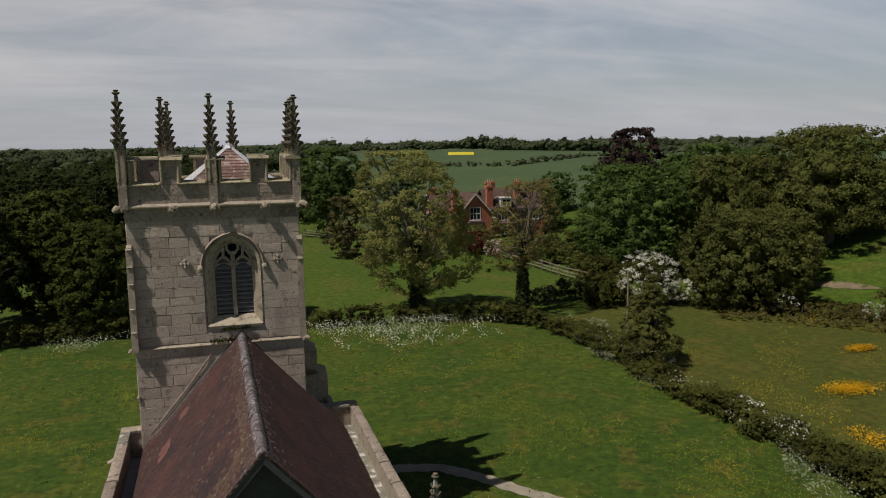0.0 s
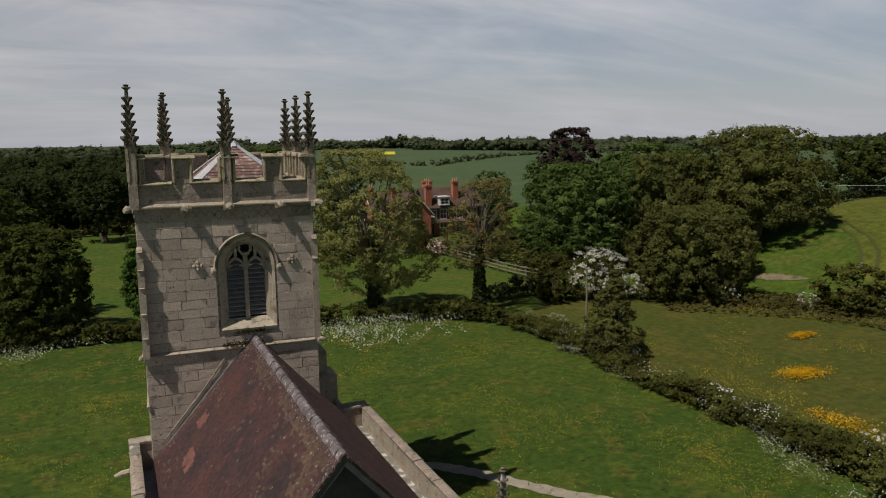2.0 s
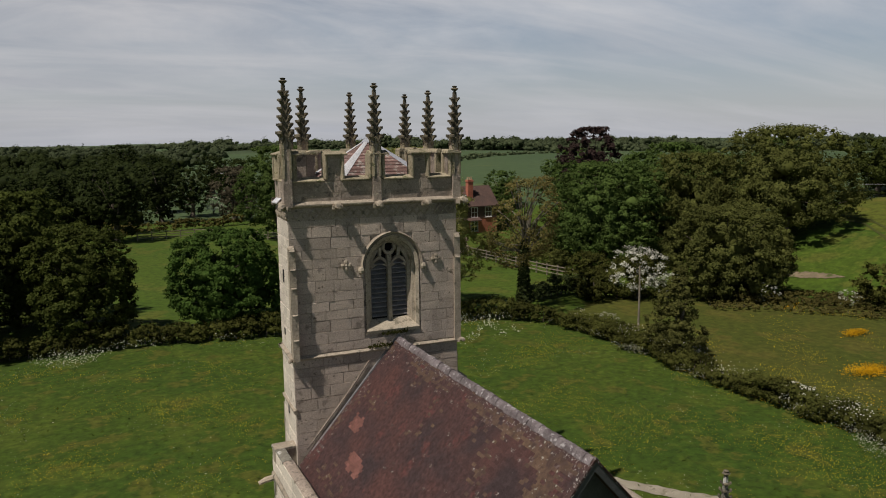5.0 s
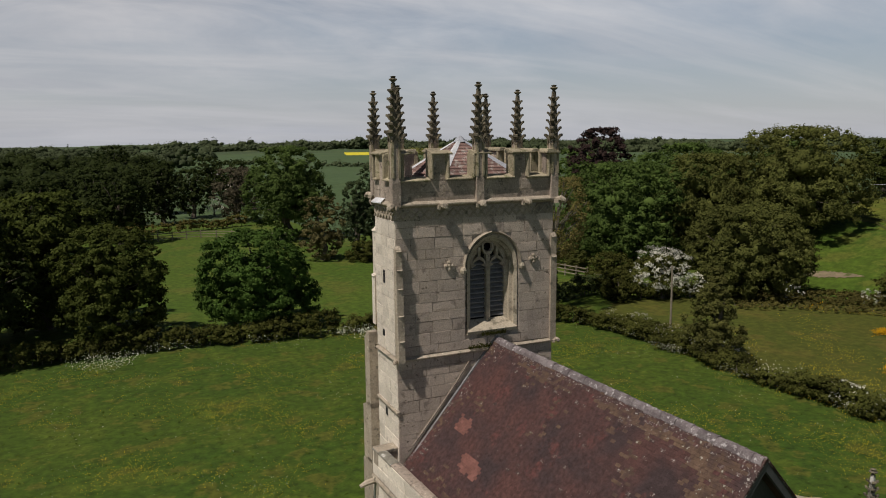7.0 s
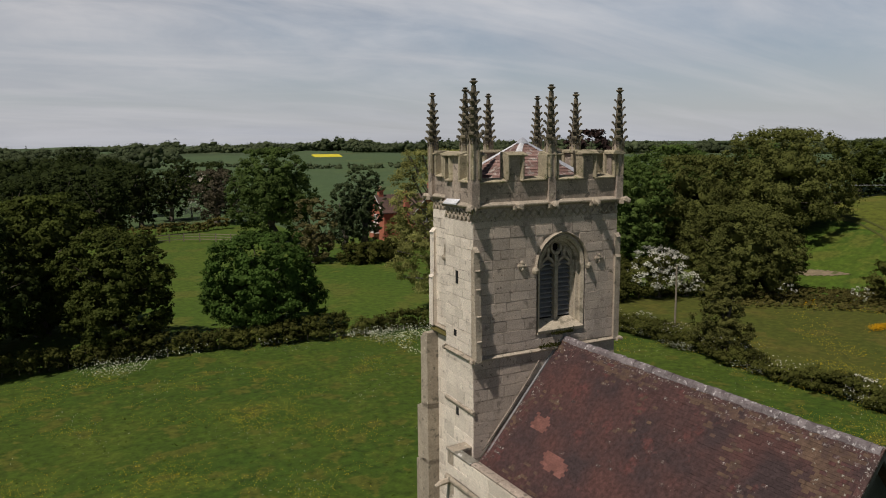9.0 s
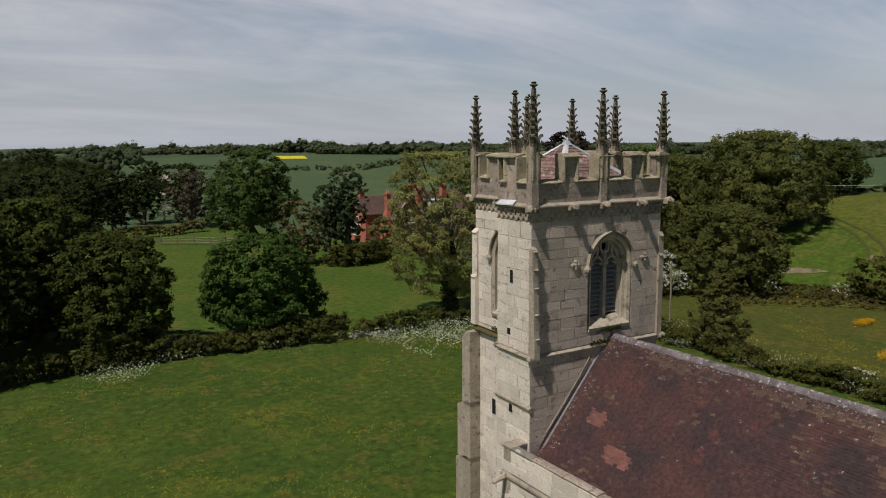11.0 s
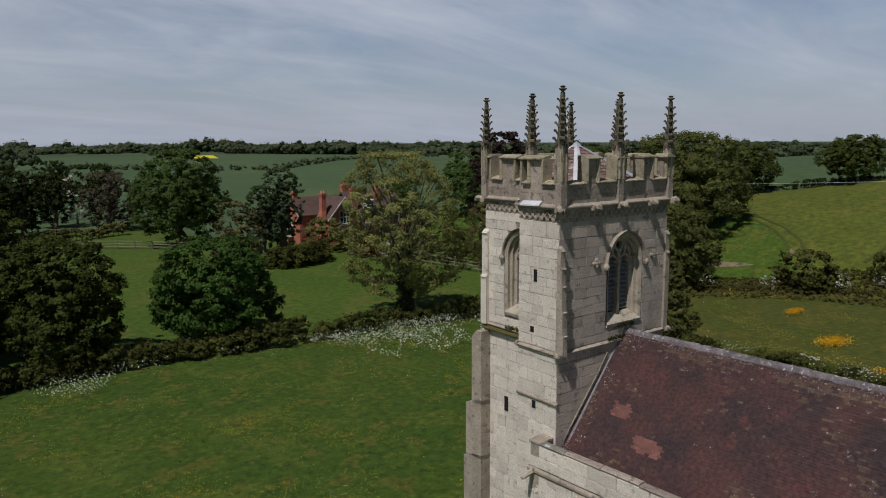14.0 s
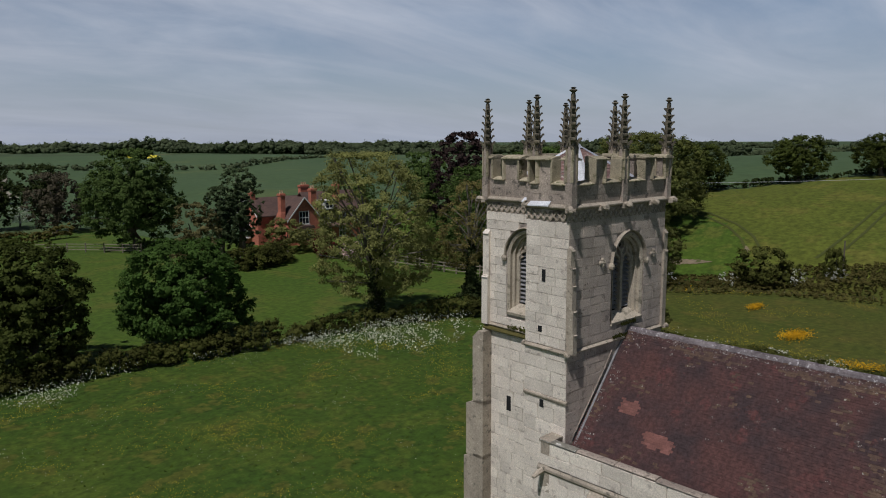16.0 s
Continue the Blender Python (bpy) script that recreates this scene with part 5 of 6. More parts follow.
PALE_SHRUB = tree_meshes("pale_shrub", 46, 4.4, 6.0, OLIVELEAF, 5000, 0.18, clear=0.02, puffs=50, puff=0.10, limbs=0, level=1, core=0.55)
BUSH = tree_meshes("bush", 12, 3.0, 4.2, HEDGELEAF, 4200, 0.18, clear=0.0, puffs=44, puff=0.12, shape="dome", limbs=0, level=1)
MAY = tree_meshes("hawthorn", 13, 4.5, 5.8, BLOSSOM, 3800, 0.13, clear=0.22, puffs=100, puff=0.055, shape="dome", limbs=9, core=0.0, reach=0.7)
MAY_BIT = tree_meshes("hawthorn_sprig", 23, 4.0, 5.5, BLOSSOM, 600, 0.24, clear=0.0, puffs=26, puff=0.09, limbs=0, core=0.0)
MAY_LEAF = tree_meshes("hawthorn_leaf", 14, 3.9, 5.6, HEDGELEAF, 4600, 0.18, clear=0.04, puffs=50, puff=0.11, limbs=0, level=1)
SLIM = tree_meshes("young_tree", 15, 5.8, 4.2, SLIMLEAF, 15000, 0.13, clear=0.0, puffs=190, puff=0.066, core=0.3, limbs=4, shape="cone", lean=0.2)
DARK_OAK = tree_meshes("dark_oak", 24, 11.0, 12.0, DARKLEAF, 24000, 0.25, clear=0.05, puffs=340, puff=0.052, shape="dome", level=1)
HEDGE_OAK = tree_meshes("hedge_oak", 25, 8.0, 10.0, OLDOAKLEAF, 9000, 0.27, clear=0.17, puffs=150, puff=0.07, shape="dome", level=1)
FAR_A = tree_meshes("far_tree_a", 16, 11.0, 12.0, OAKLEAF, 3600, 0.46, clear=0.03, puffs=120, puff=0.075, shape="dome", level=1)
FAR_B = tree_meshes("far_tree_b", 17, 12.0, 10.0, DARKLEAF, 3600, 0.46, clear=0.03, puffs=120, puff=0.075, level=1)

tree(ASH, 15.9, 56.9, "tall ash with thin olive spring leaves and ivy-covered trunk", 20)
tree(ASH_B, 24.3, 54.2, "half-bare ash with pale branches and ivy-covered trunk", -15)
tree(SYCAMORE, 42.5, 66.5, "broad dense green sycamore", 10, 0.95, 0.97)
tree(SYCAMORE_B, 47.0, 74.0, "dense green sycamore beside the house garden", 130, 0.9, 0.98)
tree(SYCAMORE_B, 54.5, 70.0, "broad dense green sycamore behind the oaks", 250)
tree(BRONZE, 43.6, 50.8, "low spreading oak with bronze-green young leaves", 40)
tree(BRONZE, 51.0, 55.5, "spreading oak with bronze-green young leaves", 200, 0.85, 1.1)
tree(TALL_OLIVE, 61.3, 59.2, "tall spreading oak with olive young leaves", 15)
tree(TALL_OLIVE, 53.5, 65.0, "tall oak with olive young leaves in the tree belt", 160, 0.80, 1.2)
tree(COPPER, 53.1, 83.3, "tall dark purple copper beech", 0)
tree(ROUND, 1.5, 60.6, "round dark green chestnut in the paddock", 0)
tree(OLIVE_OAK, -8.7, 61.4, "oak with olive young leaves by the hedge", 30)
tree(DARK_OAK, -19.5, 62.0, "wide dark oak with heavy low boughs", 100, 1.0)
tree(OLIVE_OAK, -13.4, 68.5, "oak with olive young leaves behind the hedge", 210, 1.22, 1.04)
tree(LIME, 17.5, 110.0, "tall bright green lime", 0)
tree(BIRCH, 25.9, 97.1, "dark drooping garden birch", 0)
tree(BIRCH, 23.2, 97.3, "lower dark drooping garden birch", 90, 0.8)
for x, y, t in ((21.5, 85.2, 0), (23.6, 86.0, 100), (19.6, 86.0, 200), (25.4, 87.0, 300)):
    tree(BUSH, x, y, "dark evergreen shrub at the garden edge", t, 0.9, 0.9, "shrub", "dark shrubs at the garden edge", "shrub")
tree(tree_meshes("russet_shrub", 63, 7.6, 5.6, RUSSETLEAF, 6500, 0.22, clear=0.02, puffs=110, puff=0.07, limbs=0, level=1, shape="dome"), 15.9, 89.1, "rounded shrub tree with russet young leaves", 0)
tree(PALE_SHRUB, 30.6, 93.5, "loose pale olive garden shrub", 140, 1.0, 1.0)
tree(PALE_SHRUB, 33.8, 92.0, "low pale olive garden shrub before the house", 20, 0.8, 0.8)
tree(SLIM, 26.0, 38.6, "slim hawthorn with bronze young leaves", 0)
tree(MAY, 35.8, 53.4, "hawthorn covered in white may blossom", 0, 1.0, 1.0, "hawthorn", name="hawthorn")
tree(MAY, 38.4, 52.4, "smaller hawthorn in white may blossom", 70, 0.55, 0.9, "hawthorn", name="hawthorn")
tree(MAY_LEAF, 36.1, 53.9, "green leaves of the blossoming hawthorn", 90, 0.95, 1.0, "hawthorn", name="hawthorn")
tree(MAY_LEAF, 34.2, 58.2, "leafy hawthorn beside the blossoming one", 0, 0.9, 1.0, "hawthorn", name="hawthorn")
tree(BUSH, 31.8, 54.4, "dark rounded holly bush", 0, 0.85, 1.1, "bush", name="bush")
tree(BUSH, 51.3, 39.6, "dark bush in the field hedge", 30, 1.35, 0.95, "bush", name="bush")
tree(BUSH, 54.2, 34.2, "small dark bush by a post", 60, 0.5, 2.0, "bush", name="bush")
for x, y, s, t in ((26.9, 38.0, 0.26, 0), (25.1, 28.6, 0.36, 50), (26.6, 46.2, 0.32, 80), (44.4, 46.9, 0.42, 20), (49.0, 42.5, 0.36, 70), (52.2, 37.2, 0.40, 110), (53.8, 34.0, 0.34, 10), (44.0, 54.5, 0.4, 45), (26.4, 20.5, 0.4, 5)):
    tree(MAY_BIT, x, y, "small patch of white hawthorn blossom", t, s, 1.0, "hawthorn", "hawthorn blossom in the hedges", "hawthorn")
acer = tree_meshes("acer", 18, 2.9, 3.8, REDLEAF, 1800, 0.2, clear=0.0, puffs=36, puff=0.12, shape="dome", limbs=0, level=1)
tree(acer, 31.9, 86.0, "dark red acer shrub by the garden fence", 0, 1.0, 1.0, "shrub", name="shrub")
pink = tree_meshes("pink_shrub", 19, 2.0, 2.6, PINKBLOSSOM, 1000, 0.17, clear=0.0, puffs=30, puff=0.12, shape="dome", limbs=0, level=1, core=0.5)
tree(pink, 33.4, 83.4, "pale pink blossoming shrub", 0, 1.0, 1.0, "shrub", name="shrub")
for x, y, s in ((35.8, 80.0, 0.8), (37.2, 75.5, 0.75), (38.6, 71.0, 0.8), (37.5, 67.5, 0.62), (41.5, 79.0, 0.9)):
    tree(SHRUB, x, y, "bronze and olive garden shrub behind the fence", x * 40, s, 0.75, "shrub", "shrubs behind the fence", "shrub")
stump = tree_meshes("ivy_stump", 20, 3.6, 2.4, IVY, 2000, 0.2, clear=0.0, puffs=36, puff=0.14, limbs=0, level=1)
tree(stump, 24.4, 53.8, "dark evergreen clump in the hedge corner", 50, 0.6, category="bush", name="bush")
# oaks along the hill hedge
for x, y, s, t in ((85.0, 63.8, 0.76, 0), (91.0, 51.2, 0.70, 140), (93.2, 41.0, 0.60, 60), (97.5, 33.0, 0.6, 20)):
    tree(HEDGE_OAK, x, y, "dark round oak in the hill hedgerow", t, s * 1.25, 0.95, group="oaks in the hill hedge")

# middle-distance trees
r = random.Random(77)
MIDDLE = [(-6, 118), (-14, 112), (-24, 108), (-34, 100), (-42, 92), (-2, 128), (-12, 130), (-24, 126), (-38, 118), (5, 140), (-8, 146), (-22, 142), (-36, 138), (-50, 118), (-60, 104), (-30, 84), (-42, 78), (-54, 84), 
          (60, 98), (68, 92), (75, 84), (66, 78), (84, 96), (58, 112), (72, 108), (64, 70), (70, 72), (80, 76), (52, 104), (11, 150), (19, 158), (5, 160), (24, 148)]
# trees on the left take the leaf with cloud shade mixed into it
for k, (x, y) in enumerate(MIDDLE):
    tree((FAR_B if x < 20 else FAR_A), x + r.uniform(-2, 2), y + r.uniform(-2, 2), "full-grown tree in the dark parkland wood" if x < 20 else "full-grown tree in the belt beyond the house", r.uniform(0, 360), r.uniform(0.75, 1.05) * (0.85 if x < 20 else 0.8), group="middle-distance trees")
tree(tree_meshes("grey_willow", 61, 9.6, 9.0, GREYLEAF, 5000, 0.34, clear=0.05, puffs=70, puff=0.09, level=1, core=0.4), 15.6, 138.0, "grey-brown willow barely in leaf beyond the paddock", 0)
tree(FAR_B, 22.6, 208.0, "dark round tree beside the lane", 40, 0.9, 0.95)
tree(FAR_B, 3.0, 282.0, "tall dark round tree above the parkland", 140, 1.25, 0.9)
tree(MAY, 14.0, 152.0, "far hawthorn in pale blossom beyond the paddock", 200, 0.75, 1.0, "hawthorn", name="hawthorn")


def far_wood(name, spots, label, leaf, rng, each=9, bits=8, size=2.2, spire=False):
    """Many distant trees: rounded leaf masses and the loose leaves over them."""
    wood = thing(name, pose(0, 0, 0), label, "wood", kind="stuff")
    spots = np.array([(x, y, ground_z(x, y), h, w) for x, y, h, w in spots])
    n = len(spots)
    u = unit(rng.normal(size=(n * each, 3)) + np.array([0, 0, 0.25]))
    h, w = np.repeat(spots[:, 3], each), np.repeat(spots[:, 4], each)
    q = rng.uniform(0.55, 0.82, n * each)
    width = w / 2 * q * (np.clip(0.75 - 0.75 * u[:, 2], 0.1, 1) if spire else 1.0)
    c = np.repeat(spots[:, :3], each, 0) + np.stack([u[:, 0] * width, u[:, 1] * width, h * 0.44 + u[:, 2] * h * 0.5 * q], 1)
    rad = w * rng.uniform(0.14, 0.25, n * each) * (0.6 if spire else 1.0)
    p, face = clumps(c, rad, u, rng, n * each * bits, 6)
    part("leaf_mass", lumps(name, c, rad * 0.72, rng, leaf, 1, 0.8, 0.22), leaf, wood, kind="stuff")
    part("loose_leaves", quads(name, cards(p, size, rng, 0.2, face=face, slim=0.8), leaf), leaf, wood, kind="stuff")
    return wood


def ring_spots(r, a0, a1, d0, d1, count, h, w):
    """Spots spread over a stretch of bearing (degrees clockwise from y) and distance."""
    out = []
    for _ in range(count):
        a, d = radians(r.uniform(a0, a1)), r.uniform(d0, d1)
        k = 0.72 + 0.85 * noise.noise((math.degrees(a) * 0.35, d * 0.004, 5.0)) + 0.3 * noise.noise((math.degrees(a) * 1.3, 2.0, 1.0))
        out.append((d * math.sin(a), d * math.cos(a), h * max(0.35, k) * r.uniform(0.85, 1.15), w * r.uniform(0.8, 1.4)))
    return out


rng = np.random.default_rng(31)
r = random.Random(12)
# leaf tone here is dark foliage plus painted cloud shade
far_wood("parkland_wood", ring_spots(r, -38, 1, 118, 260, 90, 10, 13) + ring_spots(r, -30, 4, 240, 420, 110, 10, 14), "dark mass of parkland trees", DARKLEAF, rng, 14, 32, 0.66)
# horizon and ridge woods get their haze from the leaf colour
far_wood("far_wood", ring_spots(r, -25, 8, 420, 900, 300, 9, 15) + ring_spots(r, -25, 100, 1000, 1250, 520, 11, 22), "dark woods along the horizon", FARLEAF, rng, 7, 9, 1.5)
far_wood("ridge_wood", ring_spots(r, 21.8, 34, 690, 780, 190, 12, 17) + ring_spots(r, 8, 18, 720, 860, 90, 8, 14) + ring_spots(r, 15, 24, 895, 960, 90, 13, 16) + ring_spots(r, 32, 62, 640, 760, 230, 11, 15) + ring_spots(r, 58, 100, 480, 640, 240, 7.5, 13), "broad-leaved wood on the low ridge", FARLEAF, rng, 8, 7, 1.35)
far_wood("conifer_clump", ring_spots(r, 26.0, 29.4, 690, 720, 60, 18, 8), "dark conifers rising over the ridge wood", CONIFER, rng, 12, 12, 1.0, True)
for a, d, h in ((-0.9, 610, 16), (0.4, 612, 13)):
    x, y = d * math.sin(radians(a)), d * math.cos(radians(a))
    far_wood("poplar", [(x, y, h, 5)], "distant slim dark poplar", CONIFER, rng, 12, 12, 1.0, True)
# hedges between the distant fields
lines = []
for (x0, y0), (x1, y1) in (((65, 408), (77, 355)), ((77, 355), (95, 300)), ((95, 300), (115, 268)), ((115, 268), (143, 296)), ((143, 296), (184, 337)), ((184, 337), (222, 360)), ((222, 360), (297, 389)), ((40, 260), (-60, 320)), ((180, 120), (420, 260))):
    n = int(math.hypot(x1 - x0, y1 - y0) / 5)
    lines += [(x0 + (x1 - x0) * k / n + r.uniform(-1, 1), y0 + (y1 - y0) * k / n, r.uniform(1.0, 2.2) * (3.0 if r.random() < 0.05 else 1), 6) for k in range(n)]
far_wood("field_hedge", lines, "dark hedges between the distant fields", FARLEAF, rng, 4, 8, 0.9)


# ---- hedges ----
def hedge(name, pts, high, wide, leaf, label, seed, per=150, size=0.17, spacing=0.55):
    """A hedge of overlapping leaf clumps along a line, swelling and dipping."""
    rng = np.random.default_rng(seed)
    c, rad, out, stems = [], [], [], Geo()
    total = 0.0
    for a, b in zip(pts, pts[1:]):
        ln = math.hypot(b[0] - a[0], b[1] - a[1])
        total += ln
        nx, ny = -(b[1] - a[1]) / ln, (b[0] - a[0]) / ln
        across = max(2, round(wide / 0.6))
        for i in range(max(2, int(ln / spacing))):
            for j in range(across):
                t = (i + rng.random()) * spacing / ln
                o = ((j + 0.5) / across - 0.5) * wide * 0.75 + rng.normal() * 0.12
                x, y = a[0] + (b[0] - a[0]) * t + nx * o, a[1] + (b[1] - a[1]) * t + ny * o
                swell = 0.88 + 0.5 * noise.noise((x * 0.22, y * 0.22, seed)) + 0.25 * noise.noise((x * 0.9, y * 0.9, seed))
                rr = min(0.40, high * 0.34) * rng.uniform(0.6, 1.3)
                top = high * max(0.4, swell) * (1 - 0.22 * abs(2 * o / wide)) - rr * 0.6
                z = ground_z(x, y)
                for level in (1.0, 0.45) if top > 0.7 else (1.0,):
                    c.append((x + rng.normal() * 0.1, y + rng.normal() * 0.1, z + max(rr * 0.4, top * level)))
                    rad.append(rr)
                    out.append((nx * o * 1.2, ny * o * 1.2, 0.7))
            x, y = a[0] + (b[0] - a[0]) * i * spacing / ln, a[1] + (b[1] - a[1]) * i * spacing / ln
            z = ground_z(x, y)
            stems.tube([(x, y, z - 0.1), (x + 0.1, y + 0.05, z + high * 0.35), (x - 0.05, y - 0.1, z + high * 0.6)], [0.05, 0.035, 0.015], 4)
    c, rad, out = np.array(c), np.array(rad), unit(np.array(out))
    p, face = clumps(c, rad, out, rng, int(per * total), 7, reach=0.7)
    h = thing(name, pose(0, 0, 0), label, "hedge")
    part("foliage", quads(name, cards(p, size, rng, 0.15, face=face, slim=0.75), leaf), leaf, h)
    part("inner_foliage", lumps(name, c, rad * 0.62, rng, leaf, 1, 0.85), leaf, h)
    part("stem_wood", stems, BARK, h, kind="stuff")
    return h


hedge("hedge", HEDGE_FAR, 1.6, 1.9, HEDGELEAF, "thick mixed hedge along the far side of the meadow", 51, 330, 0.17)
hedge("hedge", HEDGE_SIDE, 1.45, 2.3, HEDGELEAF, "mixed flowering hedge between meadow and pasture", 52, 700, 0.12, 0.42)
hedge("hedge", [(x - 3.4, y - 1.0) for x, y in HEDGE_FIELD], 0.5, 5.0, SCRUB, "low bramble scrub along the edge of the pasture", 57, 420, 0.13)
hedge("hedge", HEDGE_FIELD, 0.85, 5.4, SCRUB, "broad scrubby overgrown hedge below the hill field", 53, 560, 0.14)
hedge("hedge", [(34, 54), (38, 52.5), (42.5, 49.5)], 1.3, 1.8, HEDGELEAF, "low dark hedge under the oaks", 54, 300, 0.16)
hedge("hedge", OAK_LINE, 1.0, 1.6, DARKLEAF, "low clipped hedge along the hill crest", 55, 100, 0.26, 0.9)
hedge("hedge", [(-14, 124), (0, 126), (8, 128), (16, 131)], 1.9, 2.0, SCRUB, "brown hedge along the back of the paddock", 58, 110, 0.3, 0.9)
hedge("hedge", [(26, 57.0), (30, 57.5), (34, 58.5)], 1.7, 1.9, IVY, "dark shaded hedge at the paddock corner", 56, 420, 0.16)


# ---- flowers and grass ----
def scatter(name, label, material, rng, count, box, keep, size, z0, z1, up=1.2, category="flowers", slim=0.8):
    x, y = rng.uniform(box[0], box[1], count), rng.uniform(box[2], box[3], count)
    ok = np.array([keep(a, b) for a, b in zip(x, y)])
    x, y = x[ok], y[ok]
    z = np.array([ground_z(a, b) for a, b in zip(x, y)]) + rng.uniform(z0, z1, len(x))
    ob = new(name, quads(name, cards(np.stack([x, y, z], 1), size, rng, up, slim=slim), material))
    return tagged(ob, label, category, "", "stuff")


def in_meadow(x, y):
    return inside(x, y, MEADOW) and not (-3.6 < x < 5.0 and 14 < y < 29.4)


rng = np.random.default_rng(90)
r = random.Random(5)
scatter("meadow_grass", "long green meadow grass", BLADE, rng, 2500, (-26, 25, 20, 57), in_meadow, 0.22, 0.0, 0.05, 4.0, "grass", 0.4)
scatter("buttercups", "yellow buttercups scattered in drifts through the meadow", BUTTERCUP, rng, 190000, (-24, 25, 16, 56), lambda x, y: in_meadow(x, y) and noise.noise((x * 0.22, y * 0.22, 1.0)) + 0.5 * noise.noise((x * 0.7, y * 0.7, 4.0)) + 0.25 * S((x - 4) / 16) * S((34 - y) / 12) > -0.02 + r.random() * 0.9, 0.038, 0.12, 0.24)
scatter("daisies", "small white meadow flowers", UMBEL, rng, 16000, (-24, 25, 18, 56), lambda x, y: in_meadow(x, y) and noise.noise((x * 0.3, y * 0.3, 9.0)) > r.random() * 0.7, 0.045, 0.12, 0.2)


def near_line(pts, lo, hi, gate, side_sign=1):
    def keep(x, y):
        best = 99
        for a, b in zip(pts, pts[1:]):
            dx, dy = b[0] - a[0], b[1] - a[1]
            t = min(1, max(0, ((x - a[0]) * dx + (y - a[1]) * dy) / (dx * dx + dy * dy)))
            best = min(best, math.hypot(x - a[0] - t * dx, y - a[1] - t * dy))
        return lo < best < hi * (0.6 + 0.9 * noise.noise((x * 0.15, y * 0.15, 2.0))) and in_meadow(x, y) and gate(x, y)
    return keep


scatter("cow_parsley", "drift of white cow parsley before the hedge", UMBEL, rng, 30000, (-12, 22, 44, 60), near_line(HEDGE_FAR, 0.8, 4.6, lambda x, y: noise.noise((x * 0.25, y * 0.25, 8.0)) > -0.25 + r.random() * 0.7 - (0.25 if 6 < x < 19 else 0)), 0.095, 0.3, 0.8, 1.2)
scatter("cow_parsley", "broad white patch of cow parsley in the meadow corner", UMBEL, rng, 9500, (7, 20, 46.5, 56.5), lambda x, y: in_meadow(x, y) and 0.5 * noise.noise((x * 0.3, y * 0.3, 18.0)) + 1.1 * noise.noise((x * 1.3, y * 1.3, 2.0)) + 0.75 * math.exp(-((x - 13.4) / 3.0) ** 2 - ((y - 51.4) / 2.2) ** 2) - 0.22 > r.random() * 0.6, 0.12, 0.3, 0.75, 1.2)
scatter("cow_parsley", "cow parsley along the side hedge", UMBEL, rng, 42000, (20, 25.4, 8, 49), near_line(HEDGE_SIDE, 0.8, 3.2, lambda x, y: noise.noise((x * 0.4, y * 0.4, 3.0)) > -0.22 + r.random() * 0.75), 0.065, 0.3, 0.75, 2.0)
scatter("hedge_blossom", "flecks of white blossom on the side hedge", BLOSSOM, rng, 5200, (23.9, 26, 8, 48), lambda x, y: noise.noise((x * 0.5, y * 0.35, 13.0)) > 0.0 + r.random() * 0.5, 0.075, 0.75, 1.5)
for x, y, a, b, n in ((33.9, 30.4, 1.7, 0.85, 1500), (41.1, 36.3, 1.2, 0.5, 800), (29.2, 24.2, 1.1, 2.2, 700), (44.0, 44.0, 1.6, 0.6, 120)):
    c = rng.normal(size=(n, 2)) * np.array([a, b]) * 0.5
    z = np.array([ground_z(x + p, y + q) for p, q in c]) + rng.uniform(0.1, 0.38, n)
    tagged(new("yellow_flowers", quads("yellow_flowers", cards(np.stack([x + c[:, 0], y + c[:, 1], z], 1), 0.085, rng, 1.0, slim=0.8), GORSE)), "dense clump of orange-yellow flowers in the pasture", "flowers", "", "stuff")
scatter("pasture_buttercups", "thin yellow flowers over the rough pasture", BUTTERCUP, rng, 34000, (26, 50, 16, 46), lambda x, y: inside(x, y, PASTURE_AT) and noise.noise((x * 0.25, y * 0.25, 21.0)) + 1.5 * math.exp(-((x - 29.4) / 1.1) ** 2 - ((y - 31.6) / 2.4) ** 2) + 0.9 * math.exp(-((x - 29.2) / 1.5) ** 2 - ((y - 24.5) / 3.0) ** 2) > 0.12 + r.random() * 0.9, 0.05, 0.1, 0.25)


# ---- house ----
house = thing("house", pose(0, 0, ground_z(37, 100), 0, 0, 0), "red-brick country house with brown tiled gabled roofs", "house")


def sash(wall_m, x, z, w, h, bars=2, name="window"):
    win = new(name)
    win.parent, win.matrix_basis = house, wall_m @ pose(x, 0, z)
    t = 0.09
    part("frame", Geo().box(-w / 2, w / 2, -0.06, 0.05, -t, 0).box(-w / 2, w / 2, -0.06, 0.05, h, h + t).box(-w / 2 - t, -w / 2, -0.06, 0.05, -t, h + t).box(w / 2, w / 2 + t, -0.06, 0.05, -t, h + t).box(-w / 2, w / 2, -0.05, 0.03, h * 0.48, h * 0.54), WHITEPAINT, win, "white painted sash frame")
    for k in range(1, bars + 1):
        xx = -w / 2 + w * k / (bars + 1)
        part("glazing_bar", Geo().box(xx - 0.03, xx + 0.03, -0.045, 0.03, 0, h), WHITEPAINT, win)
    part("pane", Geo().box(-w / 2, w / 2, -0.02, 0.02, 0, h), GLASS, win, "dark glass")
    part("sill", Geo().box(-w / 2 - 0.16, w / 2 + 0.16, -0.14, 0.02, -t - 0.08, -t), WHITEPAINT, win)
    return win


